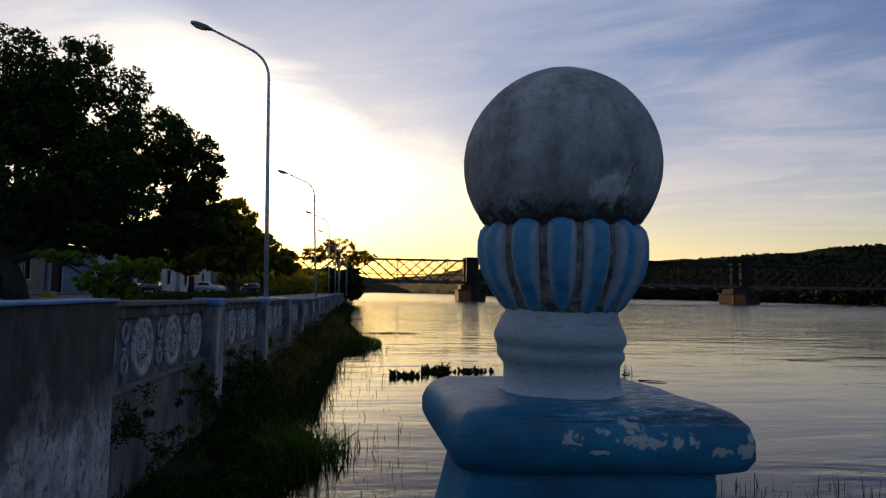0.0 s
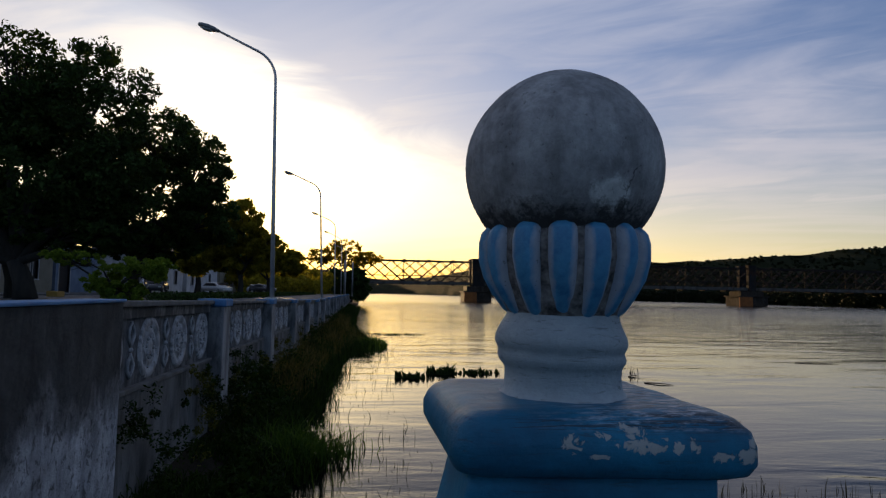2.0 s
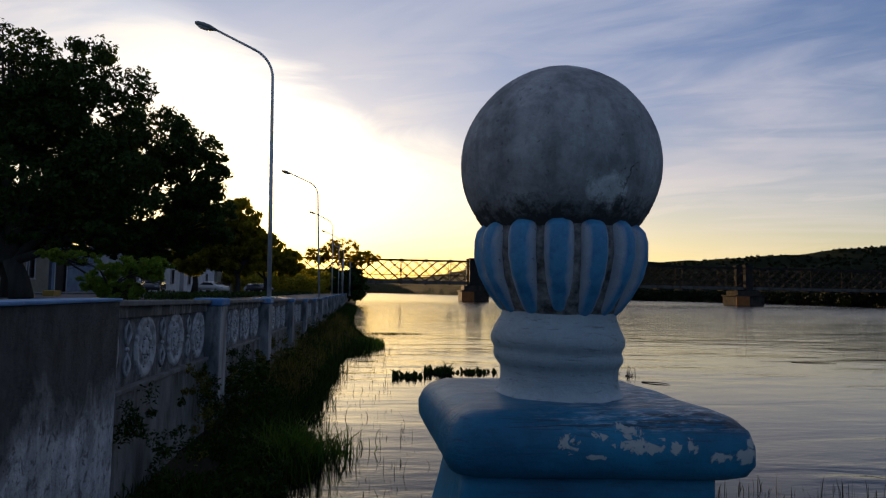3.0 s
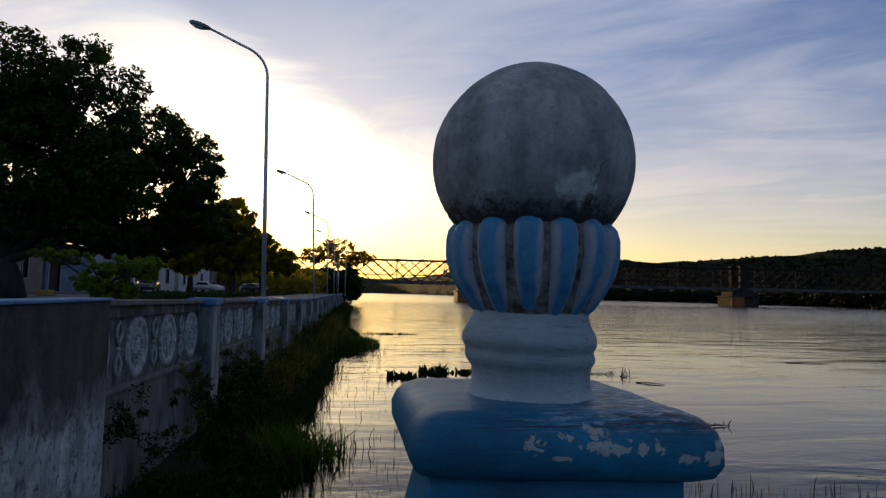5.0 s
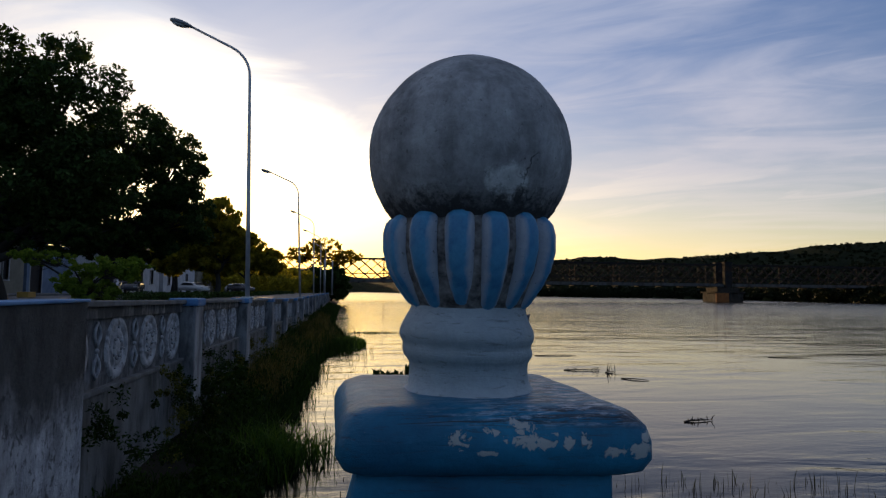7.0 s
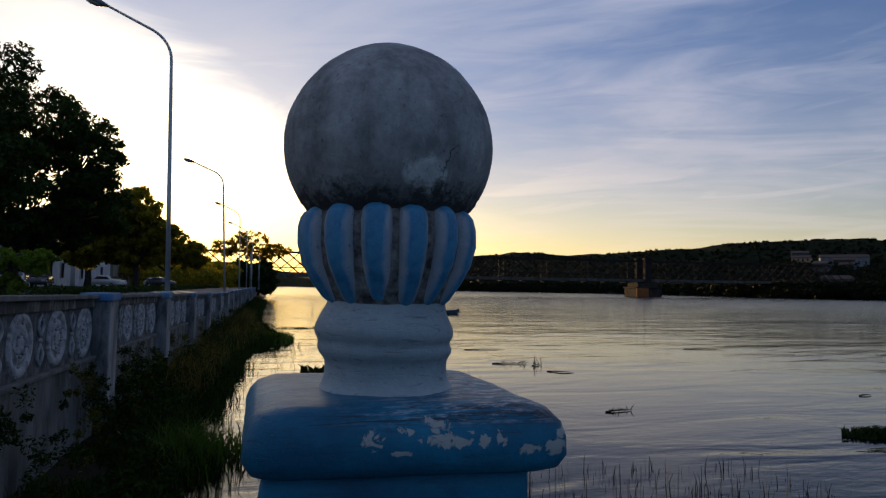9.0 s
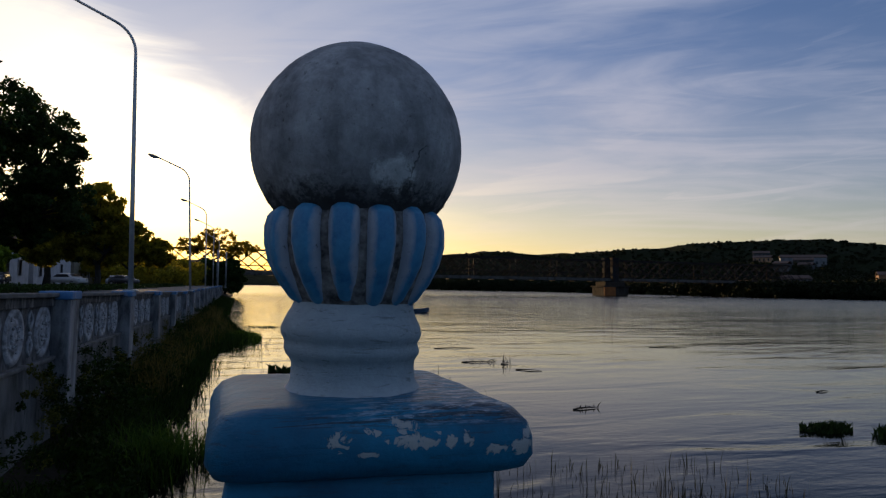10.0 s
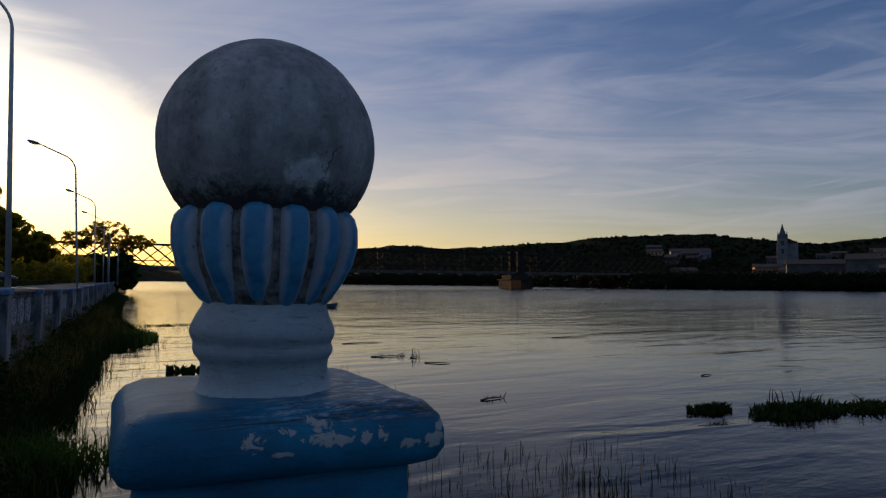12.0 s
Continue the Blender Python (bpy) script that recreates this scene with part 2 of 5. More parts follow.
def worn_paint(name, paint_dark, paint_light, bare, chips, dirt=0.5, chip_scale=16.0, patches=(), spec=0.35, rough=0.72):
    """Weathered masonry paint that has flaked off in ragged patches, with dark scratches and dirt on it."""
    m = bpy.data.materials.new(name)
    m.use_nodes = True
    N = Nodes(m.node_tree)
    p = N.add("ShaderNodeTexCoord").outputs["Object"]
    broad = N.noise(p, 9.0, 5)
    fine = N.noise(p, 120.0, 5, 0.7)
    col = N.mix(N.ramp(broad, [(0.3, 0.0), (0.7, 1.0)]), paint_dark, paint_light)
    col = N.mix(0.25, col, N.ramp(fine, [(0.3, 0.4), (0.7, 1.0)]), "MULTIPLY")
    scratch = N.noise(N.scaled(p, (9, 30, 90), (2, 0, 1)), 2.2, 6, 0.7, 0.5)
    col = N.mix(N.math("MULTIPLY", N.ramp(scratch, [(0.58, 0.0), (0.64, 1.0)]), dirt), col, (0.025, 0.028, 0.032))
    flake = N.noise(N.scaled(p, (1.0, 1.0, 1.3)), chip_scale, 7, 0.62, 0.5)
    sz = N.add("ShaderNodeSeparateXYZ")
    N.link(p, sz.inputs[0])
    if patches:
        # the worn upper arris, scraped along its length
        arris = N.math("SUBTRACT", 1.0, N.math("MULTIPLY", N.math("ABSOLUTE", N.math("SUBTRACT", sz.outputs[2], 1.4150)), 70.0), clamp=True)
        run = N.noise(N.scaled(p, (16, 70, 150), (3, 1, 4)), 1.6, 7, 0.7, 0.6)
        rightward = N.math("MULTIPLY", N.math("ADD", sz.outputs[0], 0.085), 7.0, clamp=True)
        worn = N.math("MULTIPLY", N.math("MULTIPLY", arris, rightward), N.ramp(run, [(0.46, 0.0), (0.52, 1.0)]))
        tone = N.ramp(N.noise(N.scaled(p, (30, 90, 120)), 1.3, 5, 0.7), [(0.46, (0.02, 0.022, 0.026)), (0.56, (0.42, 0.45, 0.48))])
        col = N.mix(N.math("MULTIPLY", worn, 0.9), col, tone)
        # long dark scrapes over the shoulder, denser towards one corner
        shoulder = N.math("SUBTRACT", 1.0, N.math("MULTIPLY", N.math("ABSOLUTE", N.math("SUBTRACT", sz.outputs[2], 1.409)), 95.0), clamp=True)
        scrape = N.noise(N.scaled(p, (7, 60, 190), (1, 5, 2)), 1.5, 8, 0.74, 0.8)
        corner = N.math("MULTIPLY", sz.outputs[0], 0.55)
        cut = N.ramp(N.math("ADD", scrape, corner), [(0.53, 0.0), (0.56, 1.0)])
        col = N.mix(N.math("MULTIPLY", N.math("MULTIPLY", shoulder, cut), 0.95), col, (0.016, 0.018, 0.022))
    flaked = N.ramp(flake, [(chips, 0.0), (chips + 0.015, 1.0)])
    if patches:
        # larger bare patches with torn edges
        torn = N.math("MULTIPLY", N.math("SUBTRACT", N.noise(p, 80.0, 8, 0.70, 0.9), 0.5), 10.5)
        best = None
        for cx, cz, rx, rz in patches:
            ex = N.math("DIVIDE", N.math("SUBTRACT", sz.outputs[0], cx), rx)
            ez = N.math("DIVIDE", N.math("SUBTRACT", sz.outputs[2], cz), rz)
            e = N.math("ADD", N.math("MULTIPLY", ex, ex), N.math("MULTIPLY", ez, ez))
            best = e if best is None else N.math("MINIMUM", best, e)
        front = N.math("LESS_THAN", sz.outputs[1], -0.10)
        bared = N.math("MULTIPLY", N.ramp(N.math("ADD", N.math("MULTIPLY", N.math("ADD", best, torn), -1.0), 1.0), [(0.15, 0.0), (0.30, 1.0)]), front)
        flaked = N.math("MAXIMUM", flaked, bared)
    col = N.mix(flaked, col, bare)
    b = N.add("ShaderNodeBsdfPrincipled")
    N.link(col, b.inputs["Base Color"])
    b.inputs["Roughness"].default_value = rough
    b.inputs["Specular IOR Level"].default_value = spec
    bp = N.add("ShaderNodeBump")
    bp.inputs["Strength"].default_value, bp.inputs["Distance"].default_value = 0.8, 0.0035
    lumps = N.math("ADD", N.math("MULTIPLY", N.noise(p, 45.0, 6, 0.65), 1.0), N.math("MULTIPLY", flaked, -0.25))
    N.link(N.math("SUBTRACT", lumps, N.math("MULTIPLY", scratch, 0.3)), bp.inputs["Height"])
    N.link(bp.outputs[0], b.inputs["Normal"])
    N.link(b.outputs[0], N.add("ShaderNodeOutputMaterial").inputs[0])
    return m


def petal_mat():
    """Blue paint on the swell of each petal, worn to white along its edges."""
    m = bpy.data.materials.new("petal_paint")
    m.use_nodes = True
    N = Nodes(m.node_tree)
    p = N.add("ShaderNodeTexCoord").outputs["Object"]
    s = N.add("ShaderNodeSeparateXYZ")
    N.link(p, s.inputs[0])
    r = N.add("ShaderNodeObjectInfo").outputs["Random"]
    ragged = N.math("MULTIPLY", N.math("SUBTRACT", N.noise(N.scaled(p, (1, 1, 0.5)), 60.0, 6, 0.65), 0.5), 0.012)
    lean = N.math("MULTIPLY", N.math("SUBTRACT", r, 0.25), 0.0035)
    edge = N.math("ADD", N.math("ABSOLUTE", N.math("ADD", s.outputs[0], lean)), ragged)
    # the petal narrows downwards, and so does its painted face
    half = N.math("ADD", 0.0097, N.math("MULTIPLY", N.math("SUBTRACT", s.outputs[2], 1.58), 0.045))
    white = N.ramp(N.math("ADD", N.math("MULTIPLY", N.math("SUBTRACT", edge, half), 110.0), 0.42), [(0.2, 0.0), (0.8, 1.0)])
    blue = N.mix(N.ramp(N.noise(p, 45.0, 7, 0.65), [(0.35, 0.0), (0.65, 1.0)]), (0.010, 0.120, 0.25), (0.050, 0.250, 0.41))
    col = N.mix(white, blue, N.mix(N.noise(p, 50.0, 5), (0.20, 0.23, 0.27), (0.38, 0.42, 0.47)))
    specks = N.ramp(N.noise(p, 160.0, 4, 0.7), [(0.62, 0.0), (0.68, 1.0)])
    col = N.mix(N.math("MULTIPLY", specks, N.math("ADD", N.math("MULTIPLY", white, 0.7), 0.2)), col, (0.04, 0.04, 0.04))
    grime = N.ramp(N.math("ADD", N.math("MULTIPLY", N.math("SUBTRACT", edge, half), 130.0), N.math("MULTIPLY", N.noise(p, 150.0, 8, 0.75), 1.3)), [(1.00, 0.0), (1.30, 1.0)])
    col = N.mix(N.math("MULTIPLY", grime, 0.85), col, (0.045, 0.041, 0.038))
    b = N.add("ShaderNodeBsdfPrincipled")
    N.link(col, b.inputs["Base Color"])
    b.inputs["Roughness"].default_value = 0.55
    bp = N.add("ShaderNodeBump")
    bp.inputs["Strength"].default_value, bp.inputs["Distance"].default_value = 0.6, 0.004
    N.link(N.noise(p, 70.0, 5, 0.6), bp.inputs["Height"])
    N.link(bp.outputs[0], b.inputs["Normal"])
    N.link(b.outputs[0], N.add("ShaderNodeOutputMaterial").inputs[0])
    return m


def ball_mat():
    """Bare cement: cloudy, streaked from above, sooty and pitted round its foot, with one paler repaired patch."""
    m = bpy.data.materials.new("bare_cement")
    m.use_nodes = True
    N = Nodes(m.node_tree)
    p = N.add("ShaderNodeTexCoord").outputs["Object"]
    sp = N.add("ShaderNodeSeparateXYZ")
    N.link(p, sp.inputs[0])
    cloudy = N.ramp(N.noise(p, 16.0, 7, 0.6, 0.4), [(0.32, 0.0), (0.70, 1.0)])
    col = N.mix(cloudy, (0.22, 0.222, 0.226), (0.45, 0.45, 0.445))
    streaks = N.ramp(N.noise(N.scaled(p, (1, 1, 0.16), (1, 4, 0)), 34.0, 7, 0.62, 0.4), [(0.38, 0.55), (0.62, 1.0)])
    col = N.mix(0.6, col, streaks, "MULTIPLY")
    away = N.add("ShaderNodeVectorMath", operation="DISTANCE")
    N.link(N.scaled(p, (1.0, 1.0, 1.3)), away.inputs[0])
    away.inputs[1].default_value = (0.020, -0.108, 1.652 * 1.3)
    near = N.math("ADD", away.outputs["Value"], N.math("MULTIPLY", N.noise(p, 60.0, 6, 0.65), 0.040))
    col = N.mix(N.ramp(N.math("MULTIPLY", near, 10.0), [(0.40, 1.0), (0.48, 0.0)]), col, (0.56, 0.57, 0.55))
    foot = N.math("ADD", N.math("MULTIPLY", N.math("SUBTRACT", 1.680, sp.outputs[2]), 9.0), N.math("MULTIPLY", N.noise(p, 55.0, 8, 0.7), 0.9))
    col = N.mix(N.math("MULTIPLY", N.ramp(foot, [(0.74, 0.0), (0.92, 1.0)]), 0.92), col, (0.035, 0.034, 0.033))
    speckle = N.ramp(N.noise(p, 55.0, 9, 0.78, 0.3), [(0.40, 0.62), (0.58, 1.0)])
    col = N.mix(0.75, col, speckle, "MULTIPLY")
    pits = N.ramp(N.noise(p, 130.0, 6, 0.75), [(0.60, 0.0), (0.67, 1.0)])
    col = N.mix(N.math("MULTIPLY", pits, 0.65), col, (0.05, 0.05, 0.05))
    # a few short hairline cracks
    vor = N.add("ShaderNodeTexVoronoi")
    vor.feature = "DISTANCE_TO_EDGE"
    vor.inputs["Scale"].default_value = 17.0
    wavy = N.add("ShaderNodeVectorMath", operation="ADD")
    N.link(p, wavy.inputs[0])
    N.link(N.mix(1.0, (0.0, 0.0, 0.0), N.math("MULTIPLY", N.noise(p, 60.0, 4), 0.05)), wavy.inputs[1])
    N.link(wavy.outputs[0], vor.inputs["Vector"])
    crack = N.math("MULTIPLY", N.ramp(vor.outputs["Distance"], [(0.012, 1.0), (0.03, 0.0)]), N.ramp(N.noise(p, 15.0, 3), [(0.46, 0.0), (0.50, 1.0)]))
    side = N.ramp(N.math("MULTIPLY", sp.outputs[0], 10.0), [(0.25, 0.0), (0.40, 1.0)])
    crack = N.math("MULTIPLY", N.math("MULTIPLY", crack, side), N.ramp(N.math("MULTIPLY", away.outputs["Value"], 10.0), [(0.55, 1.0), (0.70, 0.0)]))
    col = N.mix(N.math("MULTIPLY", crack, 0.8), col, (0.03, 0.03, 0.03))
    b = N.add("ShaderNodeBsdfPrincipled")
    N.link(col, b.inputs["Base Color"])
    b.inputs["Roughness"].default_value = 0.93
    b.inputs["Specular IOR Level"].default_value = 0.25
    bp = N.add("ShaderNodeBump")
    bp.inputs["Strength"].default_value, bp.inputs["Distance"].default_value = 0.6, 0.003
    N.link(N.math("SUBTRACT", N.noise(p, 70.0, 8, 0.7), N.math("MULTIPLY", pits, 0.4)), bp.inputs["Height"])
    N.link(bp.outputs[0], b.inputs["Normal"])
    N.link(b.outputs[0], N.add("ShaderNodeOutputMaterial").inputs[0])
    return m


M_BALL = ball_mat()
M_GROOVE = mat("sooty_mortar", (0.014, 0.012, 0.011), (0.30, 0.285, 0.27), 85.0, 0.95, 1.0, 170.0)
M_NECK = worn_paint("neck_whitewash", (0.24, 0.29, 0.31), (0.40, 0.45, 0.47), (0.16, 0.25, 0.36), 0.78, 0.45, 20.0)
CAP_PATCHES = ((-0.036, 1.392, 0.012, 0.008), (-0.014, 1.379, 0.0095, 0.0024), (0.022, 1.402, 0.012, 0.0072), (0.034, 1.391, 0.0215, 0.0072), (-0.008, 1.399, 0.0086, 0.0032), (0.066, 1.388, 0.0052, 0.0064), (0.084, 1.39, 0.0052, 0.0064), (0.112, 1.379, 0.0129, 0.0048), (0.138, 1.381, 0.0138, 0.0064), (0.148, 1.395, 0.0069, 0.0064))
M_CAP = worn_paint("cap_blue_paint", (0.0008, 0.078, 0.150), (0.002, 0.175, 0.300), (0.31, 0.33, 0.32), 0.735, 0.45, 50.0, CAP_PATCHES, 0.28, 0.5)
M_PETAL = petal_mat()
M_WALL = mat("whitewashed_wall", (0.020, 0.022, 0.022), (0.17, 0.175, 0.18), 2.6, 0.9, 0.6, 22.0, stain=(0.02, 0.024, 0.018), streak=True)


def mould_wall():
    """Whitewash overgrown from its top by dark mould with a ragged lower edge."""
    m = bpy.data.materials.new("mouldy_whitewash")
    m.use_nodes = True
    N = Nodes(m.node_tree)
    p = N.add("ShaderNodeTexCoord").outputs["Object"]
    sp = N.add("ShaderNodeSeparateXYZ")
    N.link(p, sp.inputs[0])
    ragged = N.noise(N.scaled(p, (1, 1.3, 0.75)), 1.9, 10, 0.70, 0.5)
    line = N.math("ADD", N.math("MULTIPLY", sp.outputs[2], 0.64), N.math("MULTIPLY", ragged, 1.0))
    mould = N.ramp(line, [(0.64, 0.0), (0.76, 0.6), (0.95, 1.0)])
    flakes = N.ramp(N.noise(N.scaled(p, (1, 1, 0.6)), 4.0, 10, 0.70, 0.3), [(0.34, 0.0), (0.66, 1.0)])
    pale = N.mix(flakes, (0.22, 0.235, 0.26), (0.58, 0.60, 0.64))
    runs = N.ramp(N.noise(N.scaled(p, (1, 2.2, 0.5), (0, 3, 1)), 2.2, 8, 0.68), [(0.42, 0.35), (0.62, 1.0)])
    pale = N.mix(0.5, pale, runs, "MULTIPLY")
    pits = N.ramp(N.noise(N.scaled(p, (1, 1, 0.7)), 11.0, 10, 0.78, 0.4), [(0.53, 0.0), (0.58, 1.0)])
    pale = N.mix(N.math("MULTIPLY", pits, 0.85), pale, (0.06, 0.062, 0.066))
    dark = N.mix(N.ramp(N.noise(N.scaled(p, (1, 1.6, 0.7)), 3.0, 9, 0.7), [(0.4, 0.0), (0.7, 1.0)]), (0.004, 0.007, 0.008), (0.040, 0.047, 0.050))
    col = N.mix(N.math("MULTIPLY", mould, 0.95), pale, dark)
    b = N.add("ShaderNodeBsdfPrincipled")
    N.link(col, b.inputs["Base Color"])
    b.inputs["Roughness"].default_value = 0.9
    bp = N.add("ShaderNodeBump")
    bp.inputs["Strength"].default_value, bp.inputs["Distance"].default_value = 1.0, 0.03
    N.link(N.noise(p, 12.0, 9, 0.74), bp.inputs["Height"])
    N.link(bp.outputs[0], b.inputs["Normal"])
    N.link(b.outputs[0], N.add("ShaderNodeOutputMaterial").inputs[0])
    return m


M_BLOCK = mould_wall()
M_PANEL = mat("panel_plaster", (0.020, 0.023, 0.028), (0.16, 0.17, 0.185), 6.0, 0.9, 0.6, 30.0, stain=(0.012, 0.013, 0.014))
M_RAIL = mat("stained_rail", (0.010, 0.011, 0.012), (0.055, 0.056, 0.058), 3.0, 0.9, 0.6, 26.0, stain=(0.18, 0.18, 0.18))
M_ROSE = mat("rosette_whitewash", (0.20, 0.21, 0.225), (0.46, 0.47, 0.49), 7.0, 0.9, 0.3, 60.0, stain=(0.10, 0.10, 0.105))
M_PIL = mat("pilaster_whitewash", (0.07, 0.074, 0.08), (0.34, 0.345, 0.36), 3.5, 0.9, 0.5, 30.0, stain=(0.06, 0.06, 0.06), streak=True)
M_COPING = mat("blue_coping", (0.03, 0.13, 0.30), (0.09, 0.23, 0.42), 3.0, 0.8, 0.3, 30.0, stain=(0.20, 0.22, 0.24))
M_GREYCOP = mat("grey_coping", (0.05, 0.052, 0.055), (0.16, 0.165, 0.17), 3.0, 0.9, 0.4, 30.0, stain=(0.07, 0.07, 0.065))
M_STREET = mat("street_paving", (0.045, 0.045, 0.045), (0.10, 0.095, 0.09), 1.0, 0.9, 0.3, 8.0)
M_BANK = mat("bank_mud", (0.012, 0.011, 0.008), (0.045, 0.038, 0.026), 1.6, 0.95, 0.8, 10.0, spec=0.05)
M_BED = mat("river_bed_mud", (0.03, 0.03, 0.02), (0.06, 0.05, 0.04), 0.3, 0.95, 0.2, 4.0)
M_STEEL = mat("galvanised_steel", (0.34, 0.35, 0.36), (0.50, 0.51, 0.52), 4.0, 0.45, 0.1, 40.0, metal=0.6)
M_LAMP = mat("lamp_grey", (0.12, 0.13, 0.14), (0.20, 0.21, 0.22), 4.0, 0.5, 0.1, 40.0)
M_GLASSY = mat("lamp_bowl", (0.35, 0.36, 0.36), (0.45, 0.46, 0.46), 5.0, 0.2, 0.0, 40.0)
M_BRIDGE = mat("old_bridge_iron", (0.012, 0.012, 0.0125), (0.032, 0.031, 0.031), 0.4, 0.8, 0.2, 3.0, stain=(0.04, 0.024, 0.015), spec=0.05)
M_PIER = mat("pier_masonry", (0.022, 0.018, 0.015), (0.055, 0.042, 0.032), 0.5, 0.9, 0.5, 2.5, stain=(0.05, 0.045, 0.04), spec=0.1)
M_DECK = mat("deck_girder", (0.055, 0.053, 0.05), (0.12, 0.115, 0.105), 0.4, 0.85, 0.2, 3.0, stain=(0.05, 0.04, 0.03), spec=0.1)
M_PIER_ORANGE = mat("pier_orange", (0.18, 0.055, 0.010), (0.32, 0.105, 0.020), 0.6, 0.9, 0.4, 3.0)
M_HILL = mat("wooded_hill", (0.006, 0.010, 0.004), (0.017, 0.023, 0.009), 0.03, 0.95, 1.0, 0.25, spec=0.02)
M_BARK = mat("bark", (0.012, 0.010, 0.008), (0.040, 0.034, 0.027), 3.0, 0.95, 0.8, 18.0, streak=True)
M_LEAF = leaf_mat("tree_leaves", (0.018, 0.035, 0.010), (0.05, 0.085, 0.022), 0.22)
M_LEAF_FAR = leaf_mat("far_leaves", (0.006, 0.010, 0.004), (0.019, 0.026, 0.010), 0.1)
M_LEAF_Y = leaf_mat("shrub_leaves", (0.09, 0.15, 0.02), (0.20, 0.28, 0.04), 0.45)
# golden low sunlight is put into the colour of these two leaf materials
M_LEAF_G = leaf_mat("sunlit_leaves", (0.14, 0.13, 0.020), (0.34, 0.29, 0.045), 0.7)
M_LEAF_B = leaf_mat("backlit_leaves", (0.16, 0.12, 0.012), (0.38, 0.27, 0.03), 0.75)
M_GRASS = leaf_mat("bank_grass_blades", (0.008, 0.018, 0.004), (0.032, 0.062, 0.011), 0.35)
M_WEED = leaf_mat("yellow_weeds", (0.045, 0.055, 0.010), (0.13, 0.12, 0.025), 0.35)
M_TUFT = leaf_mat("bright_tuft", (0.028, 0.066, 0.011), (0.08, 0.14, 0.024), 0.45)
M_DRY = leaf_mat("dry_grass", (0.06, 0.052, 0.020), (0.19, 0.15, 0.055), 0.45)
# grass tone lightened, with the sunlight put into its colour
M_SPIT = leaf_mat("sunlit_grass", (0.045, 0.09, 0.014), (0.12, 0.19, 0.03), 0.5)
M_REED = leaf_mat("reed_stems", (0.008, 0.012, 0.006), (0.030, 0.036, 0.014), 0.2)
M_FLOAT = leaf_mat("floating_leaves", (0.010, 0.024, 0.007), (0.034, 0.062, 0.014), 0.25)
M_CREAM = mat("cream_wall", (0.17, 0.155, 0.115), (0.27, 0.245, 0.19), 1.0, 0.9, 0.2, 12.0)
M_WHITE = mat("white_wall", (0.38, 0.40, 0.42), (0.54, 0.55, 0.57), 1.0, 0.9, 0.2, 12.0, stain=(0.30, 0.31, 0.33))
M_PALEBLUE = mat("pale_blue_wall", (0.11, 0.16, 0.24), (0.20, 0.26, 0.35), 1.0, 0.9, 0.2, 12.0)
M_OCHRE = mat("ochre_wall", (0.28, 0.16, 0.09), (0.42, 0.25, 0.14), 0.3, 0.9, 0.2, 4.0, vary=0.4)
# far walls: the dusk shade is put into these two dull tones
M_TOWN = mat("town_wall", (0.055, 0.055, 0.06), (0.14, 0.135, 0.13), 0.3, 0.9, 0.2, 4.0, vary=0.45)
M_FARWHITE = mat("dusk_shaded_far_wall", (0.11, 0.12, 0.13), (0.23, 0.24, 0.25), 0.3, 0.9, 0.2, 3.0)
M_SLATE = mat("spire_slate", (0.05, 0.06, 0.075), (0.10, 0.115, 0.13), 0.6, 0.8, 0.3, 4.0)
M_TILE = mat("clay_roof", (0.06, 0.038, 0.03), (0.13, 0.075, 0.055), 1.0, 0.9, 0.4, 8.0, vary=0.4)
M_DARK = mat("dark_opening", (0.012, 0.013, 0.015), (0.03, 0.03, 0.035), 2.0, 0.35, 0.0, 10.0)
M_CURB = mat("painted_curb", (0.38, 0.22, 0.04), (0.50, 0.30, 0.07), 2.0, 0.8, 0.2, 20.0)
M_TYRE = mat("tyre_rubber", (0.012, 0.012, 0.012), (0.025, 0.025, 0.025), 6.0, 0.8, 0.1, 40.0)
M_CARW = mat("white_car_paint", (0.60, 0.61, 0.62), (0.70, 0.71, 0.72), 1.0, 0.25, 0.0, 20.0)
M_CARS = mat("silver_car_paint", (0.30, 0.31, 0.33), (0.38, 0.39, 0.41), 1.0, 0.25, 0.0, 20.0, metal=0.5)
M_CARD = mat("dark_car_paint", (0.03, 0.03, 0.035), (0.05, 0.05, 0.055), 1.0, 0.25, 0.0, 20.0)
M_DRIFT = mat("wet_dead_wood", (0.008, 0.007, 0.006), (0.030, 0.025, 0.020), 12.0, 0.8, 0.4, 60.0, spec=0.2)
M_BOAT = mat("boat_blue_paint", (0.03, 0.06, 0.10), (0.06, 0.10, 0.16), 2.0, 0.6, 0.2, 20.0)
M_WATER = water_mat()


# ---- building helpers ----
def mesh_of(name, bm, material, smooth=False):
    me = bpy.data.meshes.new(name)
    bm.to_mesh(me)
    bm.free()
    for mm in (material if isinstance(material, (list, tuple)) else [material]):
        me.materials.append(mm)
    if smooth:
        me.polygons.foreach_set("use_smooth", [True] * len(me.polygons))
    return me


def part(name, bm, material, parent=None, label="", smooth=False):
    ob = new(name, mesh_of(name, bm, material, smooth))
    ob.parent = parent
    return tagged(ob, label)


def thing(name, m, label, category, group="", kind=""):
    ob = new(name)
    ob.empty_display_size = 0.1
    ob.matrix_basis = m
    return tagged(ob, label, category, group, kind)


def solid(name, bm, material, label="", category="", group="", kind="", smooth=False, m=None):
    ob = part(name, bm, material, None, label, smooth)
    if m is not None:
        ob.matrix_basis = m
    return tagged(ob, label, category, group, kind)


